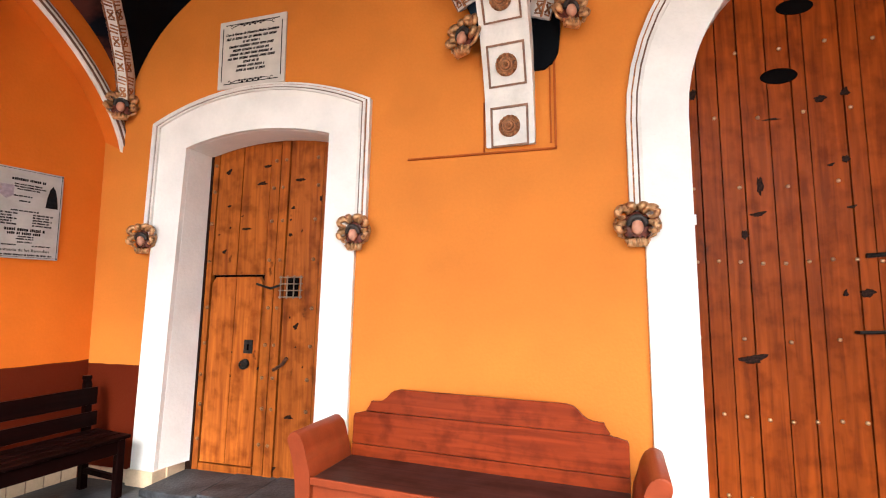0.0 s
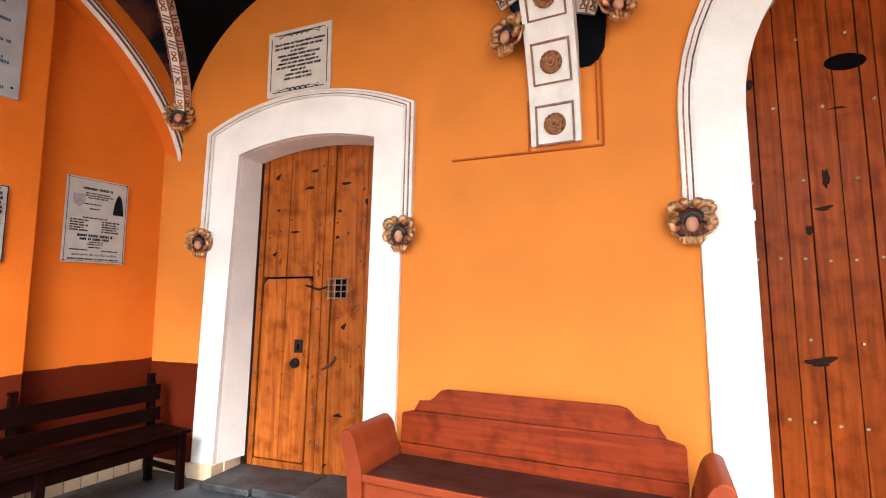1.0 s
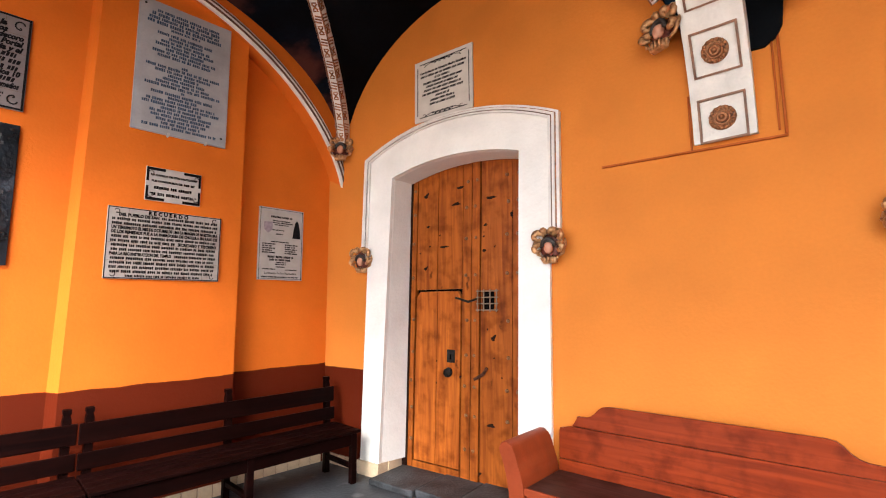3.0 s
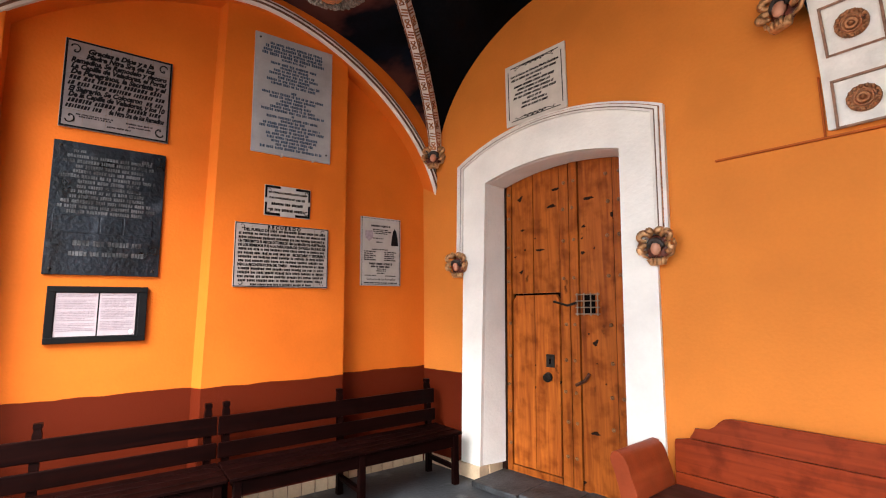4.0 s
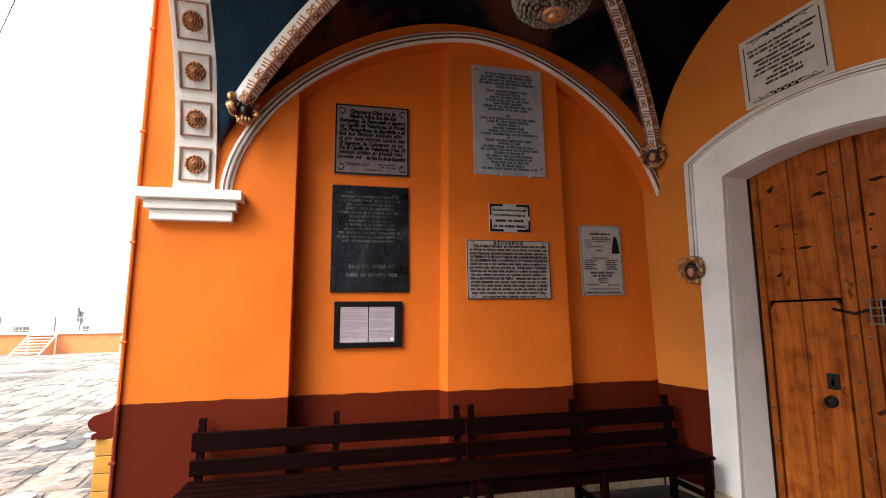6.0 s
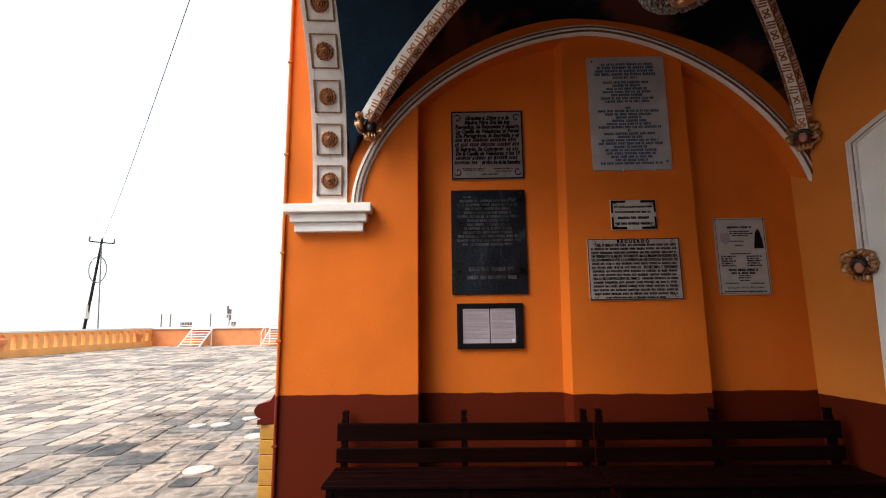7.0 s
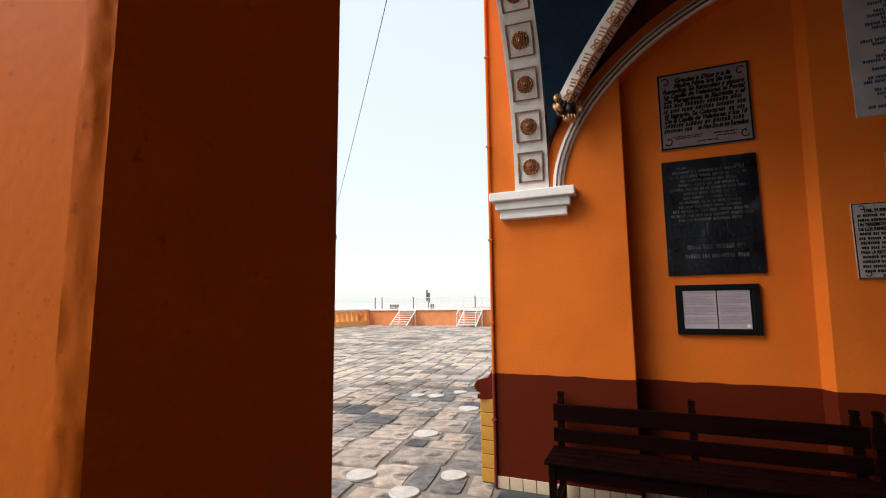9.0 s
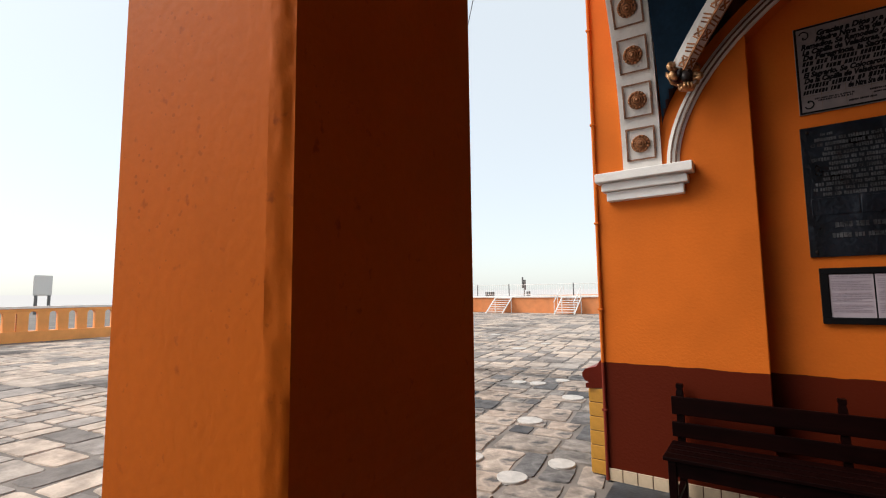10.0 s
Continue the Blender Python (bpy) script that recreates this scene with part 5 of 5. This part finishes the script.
# plaque by the corner
ob = plaque("pale metal plaque with crest, dark figure shape and lettering", facing_west_wall(0.56, 0.02, 2.25), 0.48, 0.735, MARBLE,
            [(0.235, -0.1, 0.1, 0.012), (0.215, -0.12, 0.12, 0.012), (0.195, -0.08, 0.08, 0.012), (0.14, -0.1, 0.03, 0.012), (0.10, -0.06, 0.02, 0.012), (0.02, -0.11, 0.09, 0.012)]
            + [(-0.005 - 0.022 * i, -0.2, -0.06 - 0.03 * (i % 2), 0.014) for i in range(5)] + [(-0.005 - 0.022 * i, 0.04, 0.18 - 0.02 * (i % 2), 0.014) for i in range(5)]
            + [(-0.135, -0.14, 0.14, 0.024), (-0.165, -0.12, 0.12, 0.022), (-0.19, -0.05, 0.06, 0.012), (-0.21, -0.06, 0.06, 0.012), (-0.235, -0.05, 0.05, 0.012), (-0.26, -0.19, -0.05, 0.011), (-0.262, 0.05, 0.18, 0.011)]
            + [(-0.338, -0.2, 0.2, 0.014)],
            INK, seed=41)
part("title", text_bm("Santuario de los Remedios", 0.032), INK, ob, "bold lettering", m=pose(0, -0.003, -0.30))
part("border", border(bmesh.new(), 0.48, 0.735, 0.012, 0.003), INK, ob)
part("heading", letter_bars([(0.275, -0.12, 0.12, 0.022)], random.Random(2)), INK, ob, m=pose(0, -0.001, 0))
part("crest", prism(bmesh.new(), [(-0.19, 0.22), (-0.10, 0.22), (-0.10, 0.14), (-0.145, 0.105), (-0.19, 0.14)], -0.003, 0.0, 0.001), PAPER_INK, ob)
part("dark_figure_shape", prism(bmesh.new(), [(0.12, 0.07), (0.21, 0.07), (0.2, 0.16), (0.185, 0.23), (0.165, 0.26), (0.145, 0.23), (0.13, 0.16)], -0.003, 0.0, 0.001), INK, ob)
bm = bmesh.new()
for sx, sz in ((-1, 1), (1, 1), (-1, -1), (1, -1)):
    ball(bm, (sx * 0.228, -0.003, sz * 0.355), (0.007, 0.004, 0.007), 8, 5)
part("screw", bm, IRON, ob)

# plaque over the small door
rng = random.Random(51)
rows = []
for i, k in enumerate((0.25, 0.26, 0.09, 0.23, 0.19, 0.22, 0.24, 0.08, 0.14, 0.15)):
    rows.append((0.175 - 0.037 * i, -k, k, 0.022))
ob = plaque("white marble plaque with dark script and thin border", pose(-1.985, 3.2, 3.695), 0.675, 0.62, WHITE_MARBLE, rows[1:], INK, script_bars, seed=52)
part("inscription", text_bm("Con la fuerza de Nuestra Madre Santisima", 0.032, 0.0012, 0.3, 0.54), INK, ob, "line of dark script", m=pose(0, -0.003, 0.178))
part("border", border(bmesh.new(), 0.675, 0.62, 0.035, 0.007, 0.03), INK, ob)
for z in (0.255, -0.255):
    bm = bmesh.new()
    tube(bm, [(-0.2, -0.003, z - 0.008), (-0.14, -0.003, z + 0.006), (0.14, -0.003, z + 0.006), (0.2, -0.003, z - 0.008)], 0.003, 5)
    for i in range(9):
        ball(bm, (-0.11 + 0.0275 * i, -0.002, z + 0.006 * (-1) ** i), (0.014, 0.002, 0.009), 8, 4)
    curl(bm, -0.21, z, 0.015, -1, 1)
    curl(bm, 0.21, z, 0.015, 1, 1)
    part("ornament", bm, INK, ob)

# ---- chandelier ----
ch = thing("chandelier", "round crystal bead chandelier hanging from the vault", "chandelier", pose(-1.98, 1.06, 0))
BEAD = bmesh.new()
rb = random.Random(12)
for k in range(11):
    a = k / 10 * math.pi / 2
    r, z = 0.235 * math.cos(a) + 0.02, 3.71 - 0.15 * math.sin(a)
    n = max(6, int(2 * math.pi * r / 0.027))
    for j in range(n):
        b = 2 * math.pi * (j + 0.5 * (k % 2)) / n + rb.uniform(-0.03, 0.03)
        g = rb.uniform(0.75, 1.25)
        ball(BEAD, (r * math.cos(b), r * math.sin(b), z + rb.uniform(-0.008, 0.008)), (0.011 * g, 0.011 * g, 0.016 * g), 5, 4)
for k in range(5):
    r, z = 0.25 - 0.037 * k, 3.75 + 0.05 * k
    n = max(8, int(2 * math.pi * r / 0.03))
    for j in range(n):
        b = 2 * math.pi * j / n
        ball(BEAD, (r * math.cos(b), r * math.sin(b), z + rb.uniform(-0.006, 0.006)), (0.011, 0.011, 0.018), 5, 4)
tagged(part("crystal_basket", BEAD, CRYSTAL, ch, "strings of cut crystal beads"), kind="stuff")
for r, z in ((0.258, 3.725), (0.09, 3.95)):
    bm = tube(bmesh.new(), [(r * math.cos(2 * math.pi * i / 32), r * math.sin(2 * math.pi * i / 32), z) for i in range(32)], 0.008, 6, True)
    part("ring", bm, GOLD, ch)
bm = lathe(bmesh.new(), [(0.08, 0.0), (0.07, -0.015), (0.04, -0.022), (0.03, -0.04), (0.01, -0.045)], 20)
part("boss", bm, GOLD, ch, m=pose(0, 0, 3.565, 90, 0, 0))
part("stem", tube(bmesh.new(), [(0, 0, 3.56), (0, 0, 4.72)], 0.012, 8), GOLD, ch)

# ---- conduit and plinth at the end of the west wall ----
pipe = thing("conduit", "orange painted conduit pipe running up the wall end", "pipe", WEST)
part("tube", tube(bmesh.new(), [(4.885, 0.215, 1.03), (4.885, 0.215, 2.0), (4.885, 0.215, 4.0), (4.885, 0.215, 6.2)], 0.016, 8), PAINT, pipe)
part("tube", tube(bmesh.new(), [(4.885, 0.215, 0.0), (4.885, 0.215, 1.03)], 0.016, 8), RED_PAINT, pipe)
for z in (0.6, 1.5, 2.3, 3.25, 4.2):
    part("clip", box(bmesh.new(), 4.862, 4.908, 0.198, 0.236, z, z + 0.018, 0.003), PAINT if z > 1 else RED_PAINT, pipe)
plinth = thing("plinth", "ochre tiled plinth with maroon roll moulding outside the pier", "plinth", WEST, kind="structure")
part("core", box(bmesh.new(), 4.89, 5.045, -0.6, 0.13, -0.02, 0.78), GROUT, plinth)
PT = mesh_of(box(bmesh.new(), -0.068, 0.068, 0, 0.012, 0, 0.122, 0.004), "tile", YELLOW_TILE)
PT2 = mesh_of(box(bmesh.new(), -0.062, 0.062, 0, 0.012, 0, 0.122, 0.004), "tile", YELLOW_TILE)
for k in range(6):
    z = 0.01 + 0.128 * k
    shared("tile", PT, plinth, pose(4.975, 0.13, z))
    for j in range(5):
        shared("tile", PT2, plinth, pose(5.045, 0.065 - 0.14 * j, z, 0, 0, -90))
bm = bmesh.new()
prof = [(5.06, 0.78), (5.06, 0.82), (5.03, 0.83), (5.065, 0.85), (5.085, 0.885), (5.085, 0.92), (5.06, 0.955), (5.02, 0.965), (4.97, 0.975), (4.955, 1.0), (4.94, 1.03), (4.905, 1.05), (4.885, 1.05), (4.885, 0.78)]
sweep(bm, [[(x, y + (0.0 if y < 0 else (x - 5.0) * 0.5), z) for x, z in prof] for y in (-0.6, 0.16)])
part("roll_moulding", bm, RED_PAINT, plinth)

# ---- the terrace beyond the porch ----
ground = thing("ground", "mortar and earth bed of the stone terrace reaching the horizon", "ground", kind="structure")
bm = bmesh.new()
gv = [bm.verts.new(p) for p in ((-3000, -3000, -0.013), (3000, -3000, -0.013), (3000, 3000, -0.013), (-3000, 3000, -0.013))]
bm.faces.new(gv)
part("sheet", bm, GROUND, ground)
PLAZA = pose(-3.59, 3.22, 0, 0, 0, 172 + 9)


def stone(bm, x0, x1, y0, y1, rng, z=0.0):
    """One uneven flagstone with a worn edge; x, y in the terrace's own frame."""
    j = 0.034
    c = [(x0 + rng.uniform(0.008, j), y0 + rng.uniform(0.008, j)), (x1 - rng.uniform(0.008, j), y0 + rng.uniform(0.008, j)),
         (x1 - rng.uniform(0.008, j), y1 - rng.uniform(0.008, j)), (x0 + rng.uniform(0.008, j), y1 - rng.uniform(0.008, j))]
    ring = []
    for i in range(4):
        p, q = c[i], c[(i + 1) % 4]
        for f in (0.07, 0.5, 0.93):
            ring.append((p[0] + (q[0] - p[0]) * f + rng.uniform(-0.014, 0.014), p[1] + (q[1] - p[1]) * f + rng.uniform(-0.014, 0.014)))
    cx, cy = (x0 + x1) / 2, (y0 + y1) / 2
    tilt = (rng.uniform(-0.012, 0.012), rng.uniform(-0.012, 0.012))
    lo = [bm.verts.new((x, y, -0.02)) for x, y in ring]
    hi = [bm.verts.new((cx + (x - cx) * 0.955, cy + (y - cy) * 0.955, z + tilt[0] * (x - cx) + tilt[1] * (y - cy))) for x, y in ring]
    for i in range(12):
        bm.faces.new((lo[i], lo[(i + 1) % 12], hi[(i + 1) % 12], hi[i]))
    bm.faces.new(hi)


rng = random.Random(77)
far = bmesh.new()
near_spots = []
inv = PLAZA.inverted()


def split(x0, x1, y0, y1, small, out):
    """Cuts a block again and again into slabs of uneven size."""
    w, h = x1 - x0, y1 - y0
    if max(w, h) < small * rng.uniform(1.25, 2.1) or min(w, h) < small * 0.55:
        out.append((x0, x1, y0, y1))
    elif w > h * rng.uniform(0.8, 1.25):
        c = x0 + w * rng.uniform(0.36, 0.64)
        split(x0, c, y0, y1, small, out)
        split(c, x1, y0, y1, small, out)
    else:
        c = y0 + h * rng.uniform(0.36, 0.64)
        split(x0, x1, y0, c, small, out)
        split(x0, x1, c, y1, small, out)


slabs = []
by = -4.0
while by < 29.0:
    bh = rng.uniform(1.3, 2.3)
    bx = -12.0 - rng.uniform(0, 1.5)
    while bx < 34.0:
        bw = rng.uniform(1.6, 3.2)
        split(bx, bx + bw, by, by + bh, 0.42 if bx < 14 and by < 12 else 0.6, slabs)
        bx += bw
    by += bh
for x0, x1, y0, y1 in slabs:
    x, y, w, h = x0, y0, x1 - x0, y1 - y0
    p = PLAZA @ Vector((x + w / 2, y + h / 2, 0))
    q = WEST.inverted() @ p
    edge = -1.97 if p.x > 0.3 else FLOOR_SW.y + (p.x - FLOOR_SW.x) * (-1.95 - FLOOR_SW.y) / (0.3 - FLOOR_SW.x)
    over = p.y + h / 2 - (edge - 0.05)
    if 0 < over < h - 0.12 and p.x > FLOOR_SW.x - 0.2:
        y, h = y + over, h - over
        p = PLAZA @ Vector((x + w / 2, y + h / 2, 0))
        q = WEST.inverted() @ p
    indoors = -0.75 < q.y and p.y > edge - h / 2 - 0.045 and p.x < 6.2
    behind = q.x < -1 and q.y < 0
    if not indoors and not behind and p.y > -22.8 and p.x > -37.5 and q.x > -3 and p.y < 3:
        dist = math.hypot(p.x + 1, p.y)
        if dist < 10 and len(near_spots) < 300 and p.x < 1.0:
            near_spots.append((x, x + w, y, y + h))
        else:
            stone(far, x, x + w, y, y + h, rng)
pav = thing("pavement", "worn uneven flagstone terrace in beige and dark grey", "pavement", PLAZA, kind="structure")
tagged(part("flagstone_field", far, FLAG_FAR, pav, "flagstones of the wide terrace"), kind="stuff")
for x0, x1, y0, y1 in near_spots:
    bm = bmesh.new()
    cx, cy = (x0 + x1) / 2, (y0 + y1) / 2
    stone(bm, x0 - cx, x1 - cx, y0 - cy, y1 - cy, rng, rng.uniform(-0.006, 0.006))
    part("flagstone", bm, FLAG, pav, m=pose(cx, cy, 0))

# white round covers let into the paving
for x, y, r in ((-4.04, -3.0, 0.15), (-5.6, -2.82, 0.165), (-7.15, -2.59, 0.17), (-4.24, -2.1, 0.13), (-8.06, -3.4, 0.15), (-8.04, -3.75, 0.13), (-8.5, -3.05, 0.13), (-13.0, -5.36, 0.22), (-14.5, -4.94, 0.16),
                (-3.72, -2.43, 0.14), (-17, -7.6, 0.2)):
    bm = lathe(bmesh.new(), [(r, 0.02), (r, 0.0), (r * 0.96, -0.006), (r * 0.8, -0.004)], 24, 0, 0.03, 3)
    ob = part("paving_disc", bm, DISC, None, m=None)
    ob.matrix_world = pose(x, y, 0.014, -90, 0, 0)
    tagged(ob, "round white painted cover set in the flagstones", "cover", "round covers in the paving")


def parapet(a, c, height=1.36):
    """Low orange wall with a row of narrow openings and a pale coping."""
    m = upright((*a, 0), (*c, 0))
    L = math.hypot(c[0] - a[0], c[1] - a[1])
    ob = thing("parapet", "yellow-orange terrace parapet with narrow openings and pale coping", "parapet", m)
    part("base", box(bmesh.new(), 0, L, -0.28, 0.25, -0.04, 0.4, 0.01), PARAPET_PAINT, ob)
    part("coping", box(bmesh.new(), 0, L, -0.2, 0.2, height - 0.1, height, 0.015), WHITE, ob)
    part("band", box(bmesh.new(), 0, L, -0.16, 0.16, height - 0.2, height - 0.102, 0.01), PARAPET_PAINT, ob)
    n = int(L / 0.62)
    flare = [(0.17 + 0.13 * (1 - math.cos(math.pi / 2 * i / 5)), height - 0.345 + 0.143 * math.sin(math.pi / 2 * i / 5)) for i in range(6)]
    me = mesh_of(prism(bmesh.new(), [(-0.17, 0.395), (0.17, 0.395)] + flare + [(-x, z) for x, z in flare[::-1]], -0.15, 0.15), "baluster", PARAPET_PAINT)
    for i in range(n + 1):
        shared("baluster", me, ob, pose(0.2 + (L - 0.4) * i / n, 0, 0))
    return ob


parapet((-37.0, -18.1), (-8.0, -23.7))
parapet((-8.0, -23.7), (14.0, -26.8))
URN = [(0.0, 0.0), (0.16, 0.02), (0.1, 0.12), (0.2, 0.3), (0.24, 0.45), (0.15, 0.55)]
for x, y in ((-26.0, -20.2), (-35.6, -18.37)):
    bm = bmesh.new()
    tube(bm, [(0, 0, h) for r, h in URN], [max(0.02, r) for r, h in URN], 12)
    ob = part("urn", bm, PLATFORM_PAINT)
    ob.matrix_world = pose(x, y + 0.2, 0.395) @ Matrix.Scale(1.15, 4)
    tagged(ob, "small terracotta urn on the ledge of the parapet", "urn", "urns on the parapet")

# raised platform with stairs, railing and antenna
plat = thing("platform", "raised terrace with terracotta wall and white coping", "terrace", upright((-37.0, -18.1, 0), (-34.6, -1.0, 0)), kind="structure")
part("wall", box(bmesh.new(), -0.3, 26, 0.0, 30, -0.04, 1.22, 0.01), PLATFORM_PAINT, plat)
part("coping", box(bmesh.new(), -0.4, 26, -0.12, 0.5, 1.22, 1.36, 0.02), WHITE, plat)
PLAT = plat.matrix_world.copy()


def stairs(x, rails):
    ob = thing("metal_stair", "white metal stair up to the raised terrace", "stairs", PLAT @ pose(x, 0, 0), "stairs to the raised terrace")
    n, run = 7, 0.24
    for i in range(n):
        y = -0.3 - run * (n - 1 - i)
        part("tread", box(bmesh.new(), -0.75, 0.75, y, y + 0.24, 0.17 * (i + 1) - 0.03, 0.17 * (i + 1) + 0.02, 0.005), WHITE_METAL, ob)
    for sx in (-0.75, 0.75):
        part("stringer", tube(bmesh.new(), [(sx, -0.3 - run * (n - 0.5), 0.0), (sx, -0.15, 1.22)], 0.05, 6), WHITE_METAL, ob)
        part("post", tube(bmesh.new(), [(sx, -0.25, 0.0), (sx, -0.25, 1.2)], 0.04, 6), WHITE_METAL, ob)
        if rails:
            part("handrail", tube(bmesh.new(), [(sx, -0.3 - run * (n - 0.5), 0.9), (sx, -0.15, 2.05)], 0.035, 6), WHITE_METAL, ob)
            for f in (0.05, 0.5, 0.95):
                part("rail_post", tube(bmesh.new(), [(sx, -0.3 - run * (n - 0.5) * (1 - f), 1.2 * f), (sx, -0.3 - run * (n - 0.5) * (1 - f), 0.92 + 1.13 * f)], 0.025, 6), WHITE_METAL, ob)
    return ob


stairs(4.0, False)
stairs(9.8, True)
rail = thing("railing", "thin white metal railing along the raised terrace", "railing", PLAT @ pose(0, 0.9, 1.36))
for z in (0.1, 0.92):
    part("rail", tube(bmesh.new(), [(0.2, 0, z), (25, 0, z)], 0.02, 6), WHITE_METAL, rail)
bm = bmesh.new()
for i in range(124):
    tube(bm, [(0.2 + 0.2 * i, 0, 0.1), (0.2 + 0.2 * i, 0, 0.92)], 0.011, 4)
tagged(part("baluster_row", bm, WHITE_METAL, rail, "thin upright bars"), kind="stuff")
for x in (0.2, 0.9, 4.0, 9.6, 13, 17):
    part("post", tube(bmesh.new(), [(x, 0, 0), (x, 0, 1.0)], 0.05, 6), GREY_METAL, rail)
ant = thing("antenna", "grey panel antenna on a short pole on the terrace", "antenna", PLAT @ pose(4.9, 2.0, 1.22))
part("pole", tube(bmesh.new(), [(0, 0, 0), (0, 0, 1.5)], 0.05, 8), GREY_METAL, ant)
part("panel", box(bmesh.new(), -0.16, -0.02, -0.15, -0.05, 0.8, 1.75, 0.03), GREY_METAL, ant)
part("panel", box(bmesh.new(), 0.06, 0.2, -0.15, -0.05, 0.65, 1.5, 0.03), GREY_METAL, ant)
part("cabinet", box(bmesh.new(), 0.25, 0.5, -0.15, 0.15, 0.0, 0.5, 0.02), GREY_METAL, ant)
box_ob = tagged(part("equipment_box", box(bmesh.new(), 1.5, 2.1, 1.2, 1.8, 1.36, 1.72, 0.02), GREY_METAL), "grey equipment box on the raised terrace", "box")
box_ob.matrix_world = PLAT

# mast, cable and far sign
mast = thing("utility_pole", "dark leaning utility pole with crossarm and cable loops", "pole", pose(-51.2, -30.5, -1.0))
top = Vector((0.3, 0.5, 11.3))
part("pole", tube(bmesh.new(), [(-0.6, -1.1, 0), tuple(top * 0.5 + Vector((-0.3, -0.5, 0))), tuple(top)], [0.16, 0.14, 0.1], 8), IRON, mast)
part("stay", tube(bmesh.new(), [(0.75, 1.3, 0), tuple(top * 0.96)], 0.06, 6), GREY_METAL, mast)
part("crossarm", tube(bmesh.new(), [(-0.4, 1.3, 11.0), (1.0, -0.3, 11.0)], 0.07, 6), IRON, mast)
for f in (0.0, 0.5, 1.0):
    part("insulator", tube(bmesh.new(), [(-0.4 + 1.4 * f, 1.3 - 1.6 * f, 11.0), (-0.4 + 1.4 * f, 1.3 - 1.6 * f, 11.5)], 0.08, 6), GREY_METAL, mast)
for sg in (-1, 1):
    part("cable_loop", tube(bmesh.new(), [(0.1 + 0.42 * sg * math.sin(a), 0.25 - 0.6 * sg * math.sin(a), 8.2 + 1.35 * math.cos(a)) for a in (math.pi * i / 14 for i in range(15))], 0.05, 5), GREY_METAL, mast)
part("meter_box", box(bmesh.new(), -0.5, 0.1, -0.8, -0.4, 3.2, 4.6, 0.05), WHITE_METAL, mast)
wire = thing("overhead_cable", "thin dark overhead cable from the pole to the building", "cable")
A, B = Vector((-50.9, -30.0, 10.2)), Vector((2.0, 3.5, 16.5))
pts = []
for i in range(41):
    f = i / 40
    p = A.lerp(B, f)
    p.z -= 4 * 1.1 * f * (1 - f)
    pts.append(tuple(p))
part("strand", tube(bmesh.new(), pts, 0.016, 5), IRON, wire)
tower = thing("wall_church", "plain orange upper wall of the church over the porch", "wall", kind="structure")
part("plaster", box(bmesh.new(), -4.6, 12, 3.5, 4.2, TOP + 0.3, 17.0), PAINT, tower)
sign = thing("billboard", "small white sign on posts beyond the parapet", "sign", pose(-23.5, -60.0, -1.0, 0, 0, 20))
part("board", box(bmesh.new(), -1.0, 1.0, 0, 0.15, 2.9, 5.0, 0.1), WHITE_METAL, sign)
for x in (-0.7, 0.7):
    part("post", tube(bmesh.new(), [(x, 0.1, 0), (x, 0.1, 2.9)], 0.15, 6), GREY_METAL, sign)

# glowing ring in place of distant haze; it hides the ground beyond the terrace
HAZE = bpy.data.materials.new("glowing_haze")
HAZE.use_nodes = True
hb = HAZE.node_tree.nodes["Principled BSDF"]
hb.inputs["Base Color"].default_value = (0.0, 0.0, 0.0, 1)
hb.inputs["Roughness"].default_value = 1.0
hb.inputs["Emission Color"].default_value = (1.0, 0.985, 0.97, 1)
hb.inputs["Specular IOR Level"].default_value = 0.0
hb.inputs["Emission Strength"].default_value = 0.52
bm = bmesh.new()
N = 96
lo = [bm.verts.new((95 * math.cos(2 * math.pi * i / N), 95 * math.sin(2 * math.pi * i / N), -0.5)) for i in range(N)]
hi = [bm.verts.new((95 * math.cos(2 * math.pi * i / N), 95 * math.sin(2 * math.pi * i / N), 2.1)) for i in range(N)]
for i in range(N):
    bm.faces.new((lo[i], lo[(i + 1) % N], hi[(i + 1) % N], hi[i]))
tagged(new("backdrop", mesh_of(bm, "backdrop", HAZE)), "glowing ring coloured as pale haze along the horizon", "backdrop", kind="structure")
